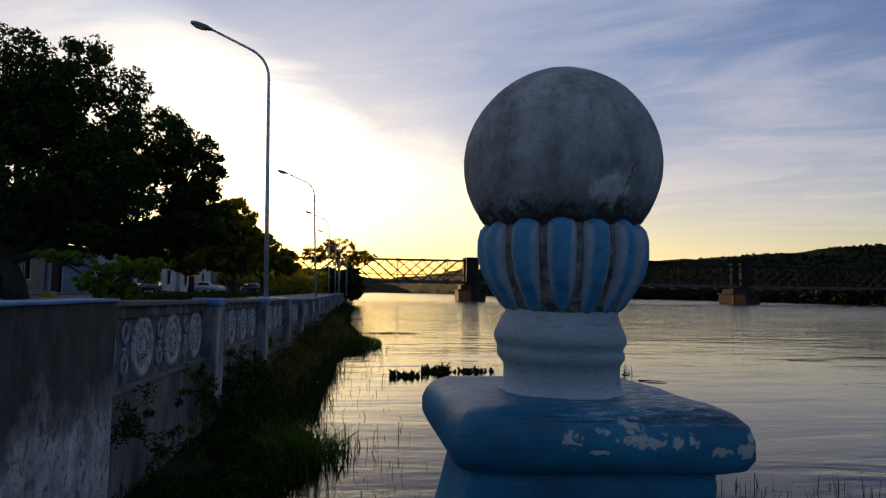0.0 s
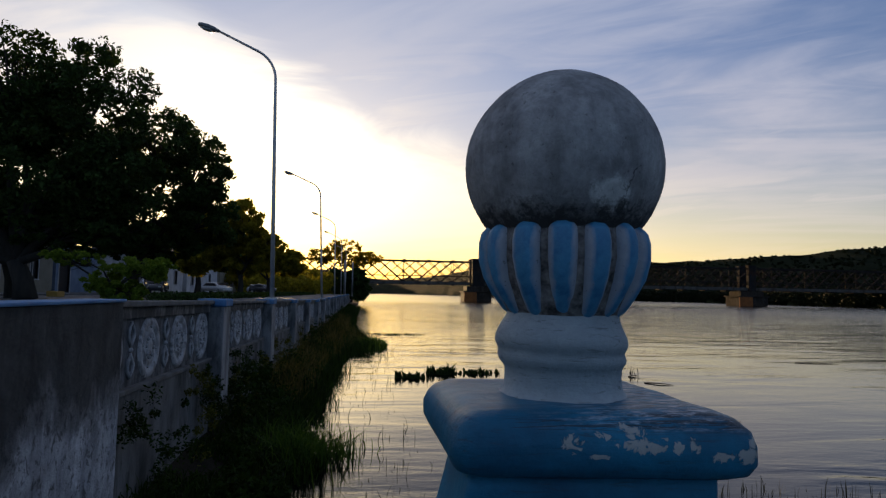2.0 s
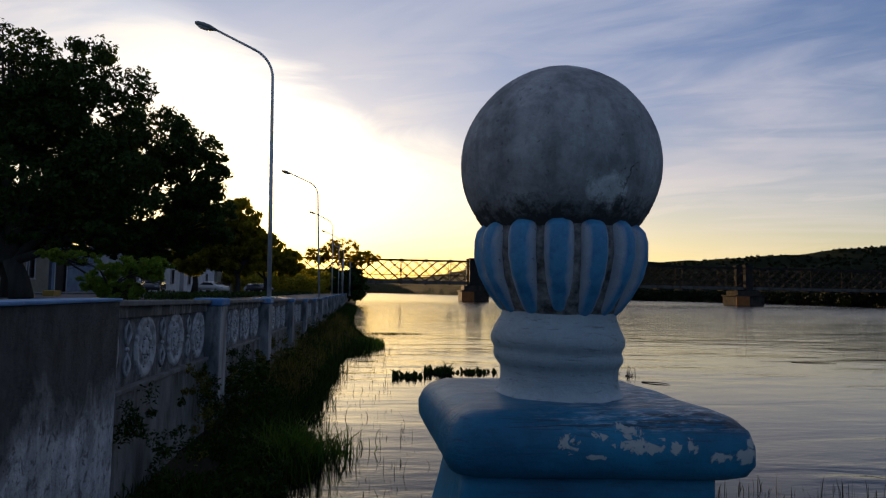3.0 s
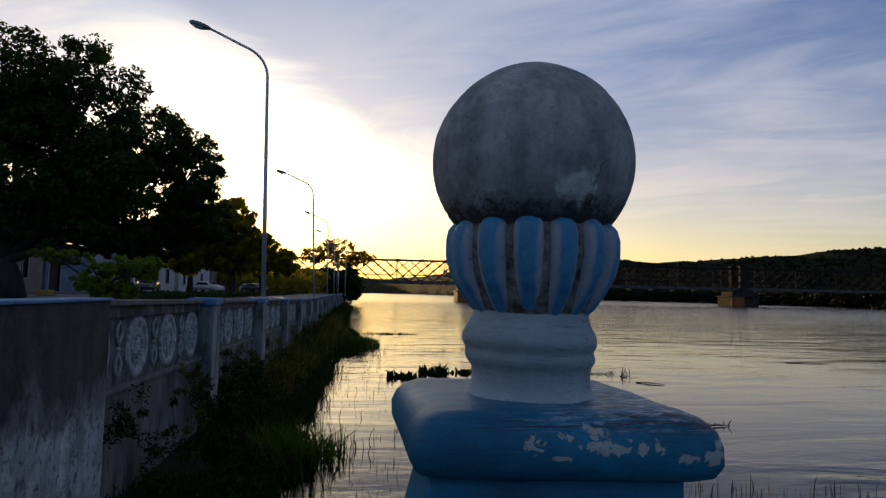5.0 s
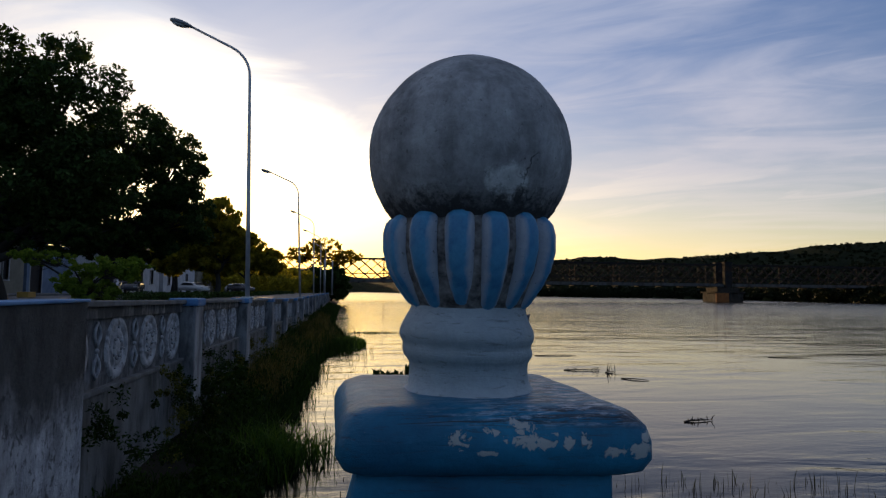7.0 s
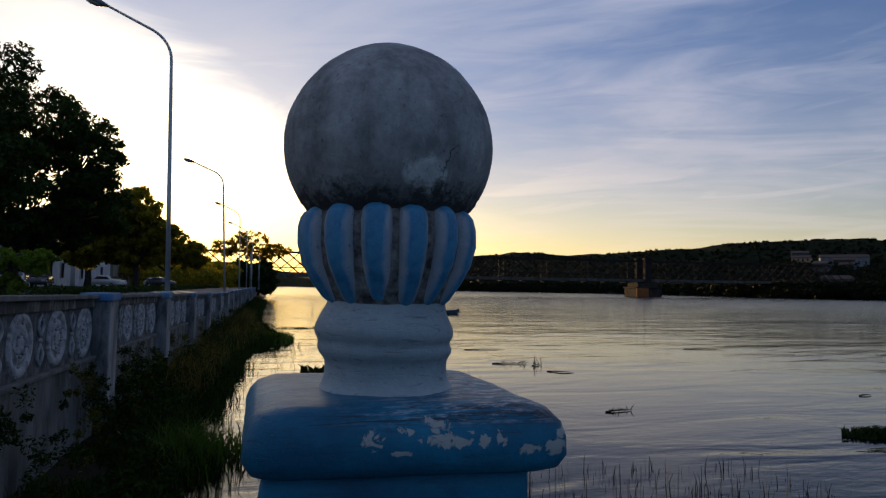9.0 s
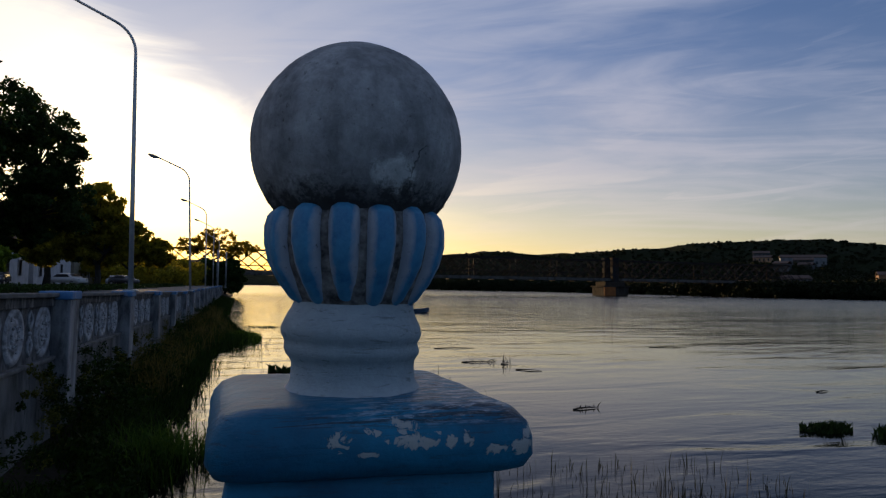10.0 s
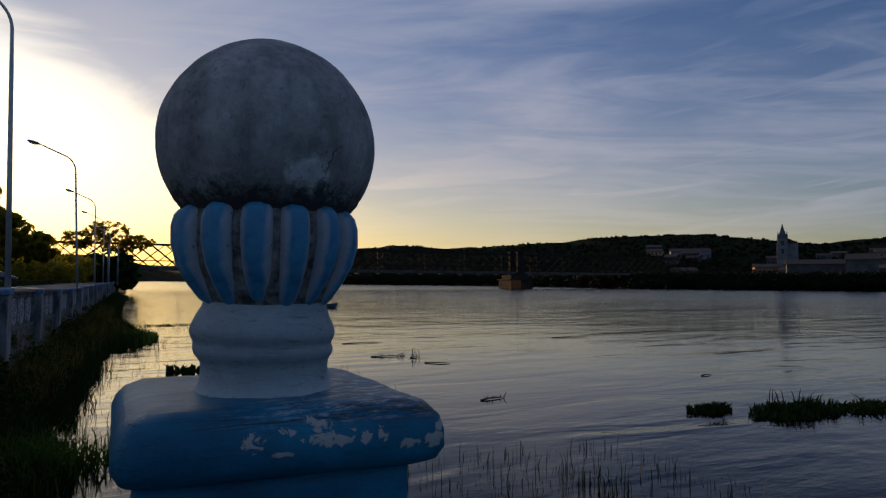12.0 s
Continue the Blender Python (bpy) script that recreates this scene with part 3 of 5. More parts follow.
def raw(name, verts, faces, material, smooth=False):
    me = bpy.data.meshes.new(name)
    me.from_pydata([tuple(v) for v in verts], [], [tuple(f) for f in faces])
    me.materials.append(material)
    if smooth:
        me.polygons.foreach_set("use_smooth", [True] * len(me.polygons))
    return new(name, me)


def box(bm, x0, x1, y0, y1, z0, z1, bevel=0.0):
    vs = [bm.verts.new((x, y, z)) for x in (x0, x1) for y in (y0, y1) for z in (z0, z1)]
    quads = [(0, 1, 3, 2), (4, 6, 7, 5), (0, 4, 5, 1), (2, 3, 7, 6), (0, 2, 6, 4), (1, 5, 7, 3)]
    fs = [bm.faces.new([vs[i] for i in q]) for q in quads]
    if bevel:
        es = list({e for f in fs for e in f.edges})
        bmesh.ops.bevel(bm, geom=es, offset=bevel, segments=2, affect="EDGES", profile=0.6)
    return bm


def boxes(*rows, bevel=0.0):
    bm = bmesh.new()
    for r in rows:
        box(bm, *r, bevel=bevel)
    return bm


def lathe(bm, profile, sides=48, centre=(0, 0), wobble=0.0, seed=0):
    """Turns a profile of (radius, z) round the z axis."""
    rings = []
    for r, z in profile:
        ring = []
        for i in range(sides):
            a = 2 * math.pi * i / sides
            w = 1 + wobble * noise.noise((math.cos(a) * 2 + seed, math.sin(a) * 2, z * 18))
            ring.append(bm.verts.new((centre[0] + r * w * math.cos(a), centre[1] + r * w * math.sin(a), z)))
        rings.append(ring)
    for a, b in zip(rings, rings[1:]):
        for i in range(sides):
            j = (i + 1) % sides
            bm.faces.new((a[i], a[j], b[j], b[i]))
    bm.faces.new(list(reversed(rings[0])))
    bm.faces.new(rings[-1])
    return bm


def tube(bm, points, radii, sides=8):
    """A tapered tube along points."""
    pts = [Vector(p) for p in points]
    rings = []
    for i, p in enumerate(pts):
        d = (pts[min(i + 1, len(pts) - 1)] - pts[max(i - 1, 0)]).normalized()
        side = d.cross(Vector((0, 1, 0)) if abs(d.y) < 0.9 else Vector((1, 0, 0))).normalized()
        other = d.cross(side)
        r = radii[i] if isinstance(radii, (list, tuple)) else radii
        rings.append([bm.verts.new(p + side * r * math.cos(2 * math.pi * k / sides) + other * r * math.sin(2 * math.pi * k / sides)) for k in range(sides)])
    for a, b in zip(rings, rings[1:]):
        for k in range(sides):
            j = (k + 1) % sides
            bm.faces.new((a[k], b[k], b[j], a[j]))
    bm.faces.new(rings[0])
    bm.faces.new(list(reversed(rings[-1])))
    return bm


WATER_Z, STREET_Z = -1.30, 0.95


def wall_top(y):
    return 1.49 - 0.0125 * max(0.0, min(y, 34.0))


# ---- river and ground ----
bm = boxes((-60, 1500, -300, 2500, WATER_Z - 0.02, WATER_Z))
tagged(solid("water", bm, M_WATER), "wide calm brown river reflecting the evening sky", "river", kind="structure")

# one sheet of ground: river bed, our street side, and the hills beyond
RIDGE = [(-60, 26), (-30, 24), (-12, 24), (-5, 22), (5, 19), (11, 24), (16, 30), (19, 33), (22, 36), (24, 36), (27, 33), (30, 35), (34, 38), (38, 41), (42, 45), (46, 45.5), (50, 45.5), (54, 39.5), (58, 34.5), (62, 38.5), (66, 43.5), (72, 47.5), (90, 45.5), (130, 41.5)]
SHORE = [(-60, 480), (-8, 520), (-3, 600), (0, 1000), (2, 1100), (8, 800), (13, 520), (20, 430), (28, 410), (34, 360), (40, 310), (46, 280), (52, 275), (62, 280), (75, 290), (100, 300), (130, 330)]


def along(table, a):
    return float(np.interp(a, [r[0] for r in table], [r[1] for r in table]))


def hill_height(az, r):
    shore, top = along(SHORE, az), along(RIDGE, az)
    u = (r - shore) / max(60.0, 640.0 - shore) if shore < 640 else (r - shore) / 250.0
    if u < 0:
        return WATER_Z - 2.0
    rise = 1.8 + (top * r / 640.0 - 1.8) * (max(0.0, min(1.0, (u - 0.06) / 0.94)) ** 1.2 if r < 640 else 1.0)
    if shore >= 640:
        rise = 1.8 + top * 1.55 * min(1.0, u)
    x, y = r * math.sin(radians(az)), r * math.cos(radians(az))
    bumps = noise.fractal((x * 0.02, y * 0.02, 3.0), 1.0, 2.0, 4) * 3.0 * min(1.0, u * 3)
    return rise + bumps


bm = bmesh.new()
azs = [-60 + 0.5 * i for i in range(381)]
rs = [230, 262, 274, 279, 284, 290, 298, 308, 320, 340, 365, 390, 410, 425, 440, 460, 490, 520, 545, 570, 600, 640, 680, 740, 800, 860, 960, 1020, 1100, 1250, 1500, 2000, 2600, 4500]
grid = [[bm.verts.new((r * math.sin(radians(a)), r * math.cos(radians(a)), hill_height(a, r) - (0 if r < 1500 else min(40, (r - 1500) * 0.02)))) for r in rs] for a in azs]
for ca, cb in zip(grid, grid[1:]):
    for j in range(len(rs) - 1):
        bm.faces.new((ca[j], ca[j + 1], cb[j + 1], cb[j]))
tagged(solid("ground", bm, M_HILL, smooth=True), "wooded hills along the opposite river bank", "hill", kind="structure")

# woods on the hills: many small crowns
rng = np.random.default_rng(4)


def leaf_cloud(centres, sizes, per, leaf, seed, flat=1.0):
    """Corners and faces of many small leaves scattered in clumps."""
    g = np.random.default_rng(seed)
    c = np.repeat(np.asarray(centres, float), per, axis=0)
    s = np.repeat(np.asarray(sizes, float), per)
    n = len(c)
    d = g.normal(size=(n, 3))
    d /= np.linalg.norm(d, axis=1)[:, None]
    pos = c + d * (s * g.random(n) ** 0.45)[:, None] * np.array((1, 1, flat))
    u = g.normal(size=(n, 3))
    u /= np.linalg.norm(u, axis=1)[:, None]
    v = np.cross(u, g.normal(size=(n, 3)))
    v /= np.linalg.norm(v, axis=1)[:, None]
    ln = (leaf * (0.6 + 0.8 * g.random(n)))[:, None]
    quads = np.stack([pos - u * ln * 0.5, pos + v * ln * 0.22, pos + u * ln * 0.5, pos - v * ln * 0.22], axis=1)
    return quads.reshape(-1, 3), np.arange(4 * n).reshape(-1, 4)


def quick_mesh(name, verts, faces, material):
    me = bpy.data.meshes.new(name)
    nf, k = faces.shape
    me.vertices.add(len(verts))
    me.vertices.foreach_set("co", np.ascontiguousarray(verts, np.float32).ravel())
    me.loops.add(nf * k)
    me.loops.foreach_set("vertex_index", faces.ravel().astype(np.int32))
    me.polygons.add(nf)
    me.polygons.foreach_set("loop_start", np.arange(0, nf * k, k, dtype=np.int32))
    me.update(calc_edges=True)
    me.validate()
    me.materials.append(material)
    return new(name, me)


cs, ss = [], []
for i in range(7000):
    az = rng.uniform(12, 78)
    shore = along(SHORE, az)
    r = rng.uniform(shore + 3, 660) if rng.random() < 0.6 else shore + rng.uniform(1, 22)
    z = hill_height(az, r)
    s = rng.uniform(1.6, 3.6) * (0.5 if r > 520 else 1.0)
    cs.append((r * math.sin(radians(az)), r * math.cos(radians(az)), z + s * 0.5))
    ss.append(s)
for i in range(1500):
    az = 12 + 66 * i / 1500 + rng.uniform(-0.1, 0.1)
    r = along(SHORE, az) + rng.uniform(-6, 7)
    cs.append((r * math.sin(radians(az)), r * math.cos(radians(az)), WATER_Z + rng.uniform(0.6, 3.4)))
    ss.append(rng.uniform(1.4, 2.4))
v, f = leaf_cloud(cs, ss, 64, 1.3, 5, 0.7)
tagged(quick_mesh("far_woods", v, f, M_LEAF_FAR), "dark woods covering the far hillside", "woods", kind="stuff")

# the street on our side and the bank below its wall
bm = boxes((-60, -2.62, -40, 150, -2.5, STREET_Z))
tagged(solid("road", bm, M_STREET), "grey paved riverside street", "street", kind="structure")
bm = boxes((-60, -20.5, 34, 140, STREET_Z, STREET_Z + 0.12), bevel=0.02)
tagged(solid("pavement", bm, M_GREYCOP), "raised grey pavement before the houses", "pavement", kind="structure")
BANK = [(-30, -1.9), (6.0, -1.9), (9, -0.9), (11.7, -0.35), (15, -0.9), (20, -0.8), (26, -0.7), (31, 0.2), (34, 0.7), (40, 0.3), (50, -0.5), (70, -0.6), (125, -0.3), (150, 0.3), (260, -2.0)]
bm = bmesh.new()
cols = []
for i in range(200):
    y = -5 + 0.7 * i if i < 100 else 65 + (i - 100) * 2.0
    edge = along(BANK, y) + 0.25 * noise.noise((0, y * 0.7, 0))
    row = []
    for k in range(9):
        u = k / 8
        x = -2.6 + (edge + 0.7 + 2.6) * u
        z = -0.75 + (WATER_Z - 0.35 + 0.75) * u ** 0.8 + 0.10 * noise.noise((x * 1.5, y * 0.8, 2))
        row.append(bm.verts.new((x, y, z)))
    cols.append(row)
for a, b in zip(cols, cols[1:]):
    for k in range(8):
        bm.faces.new((a[k], a[k + 1], b[k + 1], b[k]))
tagged(solid("river_bank", bm, M_BANK, smooth=True), "muddy river bank at the foot of the wall", "river bank", kind="structure")

# the landing on which the camera stands
bm = boxes((-2.25, 3.6, -6, 1.55, -2.4, 0.0), bevel=0.03)
tagged(solid("floor", bm, M_GREYCOP), "low concrete river landing", "landing", kind="structure")

# ---- the river wall ----
wall = thing("river_wall", pose(0, 0, 0), "stained whitewashed river wall with ornamental panels", "wall", kind="structure")
bm = bmesh.new()
box(bm, -2.62, -2.27, -6.0, 7.01, -2.0, 1.395, bevel=0.015)
part("end_block", bm, M_BLOCK, wall)
bm = boxes((-2.64, -2.245, -6.0, 7.02, 1.395, 1.425), bevel=0.012)
part("block_coping", bm, M_COPING, wall, "worn blue painted coping")


def slab(y0, y1, x0, x1, zlow, ztop0, ztop1, bevel=0.0):
    b = bmesh.new()
    box(b, x0, x1, y0, y1, 0.0, 1.0)
    for vv in b.verts:
        top = ztop0 if abs(vv.co.y - y0) < 1e-6 else ztop1
        vv.co.z = top if vv.co.z > 0.5 else (zlow if not callable(zlow) else zlow(vv.co.y))
    if bevel:
        bmesh.ops.bevel(b, geom=list(b.edges), offset=bevel, segments=2, affect="EDGES", profile=0.6)
    return b


def rosette_mesh():
    """A cast disc: outer ring, sunk field, inner ring and a round boss of petals. Its axis is x."""
    b = bmesh.new()
    prof = [(0.0, 0.012), (0.05, 0.05), (0.09, 0.05), (0.10, 0.012), (0.15, 0.012), (0.165, 0.045), (0.205, 0.045), (0.22, 0.010), (0.265, 0.010), (0.285, 0.055), (0.355, 0.055), (0.375, 0.0)]
    sides = 36
    rings = []
    for r, h in prof[1:]:
        rings.append([b.verts.new((h * 0.42, r * math.cos(2 * math.pi * i / sides), r * math.sin(2 * math.pi * i / sides))) for i in range(sides)])
    b.faces.new(rings[0])
    for p, q in zip(rings, rings[1:]):
        for i in range(sides):
            j = (i + 1) % sides
            b.faces.new((p[i], q[i], q[j], p[j]))
    for k in range(8):
        a = 2 * math.pi * k / 8
        c = Vector((0.02, 0.128 * math.cos(a), 0.128 * math.sin(a)))
        bmesh.ops.create_icosphere(b, subdivisions=1, radius=0.026, matrix=Matrix.Translation(c))
    for k in range(4):
        a = math.pi / 4 + math.pi / 2 * k
        c = Vector((0.012, 0.243 * math.cos(a), 0.243 * math.sin(a)))
        bmesh.ops.create_icosphere(b, subdivisions=1, radius=0.016, matrix=Matrix.Translation(c))
    bmesh.ops.recalc_face_normals(b, faces=b.faces)
    return mesh_of("rosette", b, M_ROSE, True)


def spandrel_mesh():
    """The small upright leaf between two discs."""
    b = bmesh.new()
    for sgn in (1, -1):
        for side in (1, -1):
            pts = [(0.006, 0.0, sgn * 0.04)]
            for k in range(1, 8):
                a = 0.62 * k
                pts.append((0.010, side * (0.13 - 0.014 * k) * math.sin(a) * 0.9, sgn * (0.09 + 0.020 * k + 0.11 * (1 - math.cos(a)) * 0.5)))
            tube(b, pts, [0.020, 0.024, 0.024, 0.022, 0.020, 0.018, 0.014, 0.008], 6)
    bmesh.ops.create_icosphere(b, subdivisions=2, radius=0.035, matrix=Matrix.Translation((0.004, 0, 0)))
    return mesh_of("spandrel_leaf", b, M_ROSE, True)


ROSE, SPAN = rosette_mesh(), spandrel_mesh()
PILASTERS = [11.65 + 5.75 * i for i in range(18)]
edges = [6.0] + PILASTERS
for n, (ya, yb) in enumerate(zip(edges, PILASTERS)):
    y0, y1 = ya + (0.28 if n else 1.012), yb - 0.28
    ta, tb = wall_top(y0), wall_top(y1)
    low = slab(y0, y1, -2.62, -2.41, -2.0, ta - 0.98, tb - 0.98)
    part("wall_base", low, M_WALL, wall)
    part("panel_back", slab(y0, y1, -2.60, -2.47, lambda y: wall_top(y) - 0.98, ta - 0.20, tb - 0.20), M_PANEL, wall)
    part("ledge", slab(y0, y1, -2.60, -2.385, lambda y: wall_top(y) - 1.01, ta - 0.955, tb - 0.955, 0.012), M_GREYCOP, wall)
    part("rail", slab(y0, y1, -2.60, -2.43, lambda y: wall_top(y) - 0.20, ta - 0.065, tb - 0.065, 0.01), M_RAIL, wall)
    part("coping", slab(y0, y1, -2.64, -2.37, lambda y: wall_top(y) - 0.065, ta, tb, 0.015), M_GREYCOP, wall)
    if n < 10:
        start, step = (yb - 4.82, 1.297) if n else (yb - 4.47, 1.245)
        for k in range(4):
            yy = start + k * step
            ob = new("rosette", ROSE)
            ob.parent = wall
            ob.matrix_basis = Matrix.Translation((-2.47, yy, wall_top(yy) - 0.56)) @ pose(0, 0, 0, 37 * k + 11 * n)
            if k < 3:
                ob = new("spandrel_leaf", SPAN)
                ob.parent = wall
                ob.matrix_basis = Matrix.Translation((-2.47, yy + step / 2, wall_top(yy) - 0.56))
for yy in PILASTERS:
    bm = boxes((-2.62, -2.22, yy - 0.28, yy + 0.28, -0.34, wall_top(yy) - 0.10), bevel=0.02)
    part("pilaster", bm, M_PIL, wall)
    bm = boxes((-2.66, -2.19, yy - 0.31, yy + 0.31, wall_top(yy) - 0.10, wall_top(yy) + 0.03), bevel=0.025)
    part("pilaster_cap", bm, M_COPING, wall, "blue painted cap")

# ---- the pillar with its ball ----
PX, PY = 0.356, 1.144
pillar = thing("parapet_pillar", pose(PX, PY, 0.0), "blue and white pillar topped with a bare cement ball", "pillar")


def rounded_quad(corners, radius, steps=6):
    out = []
    n = len(corners)
    for i in range(n):
        p, a, b = Vector(corners[i]), Vector(corners[i - 1]), Vector(corners[(i + 1) % n])
        u, w = (a - p).normalized(), (b - p).normalized()
        s, e = p + u * radius, p + w * radius
        for k in range(steps + 1):
            t = k / steps
            out.append(s * (1 - t) ** 2 + p * 2 * t * (1 - t) + e * t ** 2)
    return out


def dense(loop, parts):
    out = []
    for i, p in enumerate(loop):
        q = loop[(i + 1) % len(loop)]
        cut = max(1, int((q - p).length / parts))
        out += [p.lerp(q, k / cut) for k in range(cut)]
    return out


def loft(bm, loops):
    rings = [[bm.verts.new(p) for p in lp] for lp in loops]
    for a, b in zip(rings, rings[1:]):
        for i in range(len(a)):
            j = (i + 1) % len(a)
            bm.faces.new((a[i], a[j], b[j], b[i]))
    bm.faces.new(list(reversed(rings[0])))
    bm.faces.new(rings[-1])
    return bm


CAP = [(-0.157, -0.142), (0.159, -0.174), (0.148, 0.140), (-0.162, 0.150)]
base = dense(rounded_quad(CAP, 0.030), 0.012)
mid = Vector((0.0, 0.012))
levels = []
for off, z in [(0.038, 1.352), (0.016, 1.353), (0.006, 1.358), (0.000, 1.370), (0.000, 1.388), (0.004, 1.402), (0.012, 1.412), (0.026, 1.4175), (0.045, 1.4185), (0.075, 1.418), (0.11, 1.417)]:
    lp = []
    for p in base:
        d = (p - mid)
        q = mid + d * (1 - off / 0.15)
        wob = 0.0020 * noise.noise((q.x * 14, q.y * 14, z * 25)) + 0.0012 * noise.noise((q.x * 70, q.y * 70, z * 60))
        lp.append(Vector((q.x + d.normalized().x * wob, q.y + d.normalized().y * wob, z + wob * 0.8)))
    levels.append(lp)
part("cap", loft(bmesh.new(), levels), M_CAP, pillar, "blue cap with flaking paint", True)

shaft_loops = []
for z, flare in [(0.0, 0.10), (1.0, 0.10), (1.12, 0.065), (1.22, 0.036), (1.29, 0.017), (1.335, 0.006), (1.356, 0.0)]:
    q = [(-0.139 - flare * 0.55, -0.124), (0.121, -0.148), (0.118, 0.112), (-0.118 - flare, 0.112)]
    shaft_loops.append([Vector((p.x, p.y, z)) for p in rounded_quad(q, 0.010, 5)])
part("shaft", loft(bmesh.new(), shaft_loops), M_CAP, pillar, "blue painted shaft", True)

neck = [(0.0880, 1.4140), (0.0800, 1.4170), (0.0745, 1.4230), (0.0722, 1.4320), (0.0716, 1.4420), (0.0722, 1.4490), (0.0745, 1.4530), (0.0778, 1.4575), (0.0790, 1.4625), (0.0782, 1.4672), (0.0776, 1.4700), (0.0790, 1.4735), (0.0812, 1.4775), (0.0822, 1.4825), (0.0812, 1.4885), (0.0782, 1.4955), (0.0745, 1.5030), (0.0715, 1.5100), (0.0700, 1.5170), (0.0690, 1.5230)]
bm = lathe(bmesh.new(), neck, 96, wobble=0.016)
for vv in bm.verts:
    if vv.co.z > 1.45:
        # hand-turned, a little off its axis
        rise = min(1.0, (vv.co.z - 1.45) / 0.02) * min(1.0, (1.523 - vv.co.z) / 0.02)
        vv.co.x -= 0.0028 * rise
        vv.co.z -= 0.026 * vv.co.x * rise
part("neck", bm, M_NECK, pillar, "whitewashed turned neck", True)
bowl = [(0.0600, 1.506), (0.0690, 1.514), (0.0800, 1.534), (0.0895, 1.558), (0.0940, 1.583), (0.0935, 1.606), (0.0910, 1.622), (0.0880, 1.634), (0.0700, 1.642)]
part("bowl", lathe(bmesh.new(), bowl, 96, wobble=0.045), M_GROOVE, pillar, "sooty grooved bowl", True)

PETAL_PATH = [(0.0675, 1.513, 0.0085, 0.0015), (0.0730, 1.520, 0.0128, 0.0050), (0.0835, 1.538, 0.0150, 0.0078), (0.0935, 1.559, 0.0165, 0.0092), (0.0990, 1.582, 0.0180, 0.0100), (0.0993, 1.602, 0.0182, 0.0098), (0.0970, 1.614, 0.0176, 0.0088), (0.0952, 1.619, 0.0158, 0.0068), (0.0940, 1.6225, 0.0120, 0.0042), (0.0930, 1.6245, 0.0050, 0.0010)]
bm = bmesh.new()
rows = []
for r, z, w, swell in PETAL_PATH:
    row = []
    w *= 1 + 0.06 * noise.noise((z * 60, 0, 0))
    for k in range(11):
        a = -1.57 + 3.14 * k / 10
        lip = abs(math.sin(a)) ** 3
        row.append(bm.verts.new((w * 0.90 * math.sin(a), r - 0.0015 + 0.0012 * noise.noise((k * 0.5, z * 70, 1)) + swell * math.cos(a) ** 0.7 - 0.006 * lip, z)))
    rows.append(row)
for a, b in zip(rows, rows[1:]):
    for k in range(10):
        bm.faces.new((a[k], a[k + 1], b[k + 1], b[k]))
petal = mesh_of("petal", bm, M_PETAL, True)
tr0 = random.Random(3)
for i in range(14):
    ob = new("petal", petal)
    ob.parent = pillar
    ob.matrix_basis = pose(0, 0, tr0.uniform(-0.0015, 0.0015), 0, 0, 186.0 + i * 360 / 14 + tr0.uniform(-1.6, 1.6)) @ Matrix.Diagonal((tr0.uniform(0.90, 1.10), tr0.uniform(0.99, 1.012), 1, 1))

bm = bmesh.new()
bmesh.ops.create_icosphere(bm, subdivisions=6, radius=0.1245)
for vv in bm.verts:
    d = vv.co.normalized()
    vv.co *= 1 + 0.007 * noise.noise(d * 2.2) + 0.0025 * noise.noise(d * 9) + 0.0008 * noise.noise(d * 40)
    if d.z < -0.35:
        vv.co *= 1 + (0.016 * noise.noise(d * 26) + 0.008 * noise.noise(d * 60)) * min(1.0, (-0.35 - d.z) * 4)
    # the shoulders are a little flatter than round
    vv.co *= 1 - 0.011 * max(0.0, 1 - abs(d.z - 0.62) / 0.36)
    if d.z > 0.985:
        vv.co.z -= (d.z - 0.985) * 0.12
    vv.co.z *= 0.985
    vv.co.z += 1.7007
    vv.co.x -= 0.0004
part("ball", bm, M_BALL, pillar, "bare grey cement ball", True)

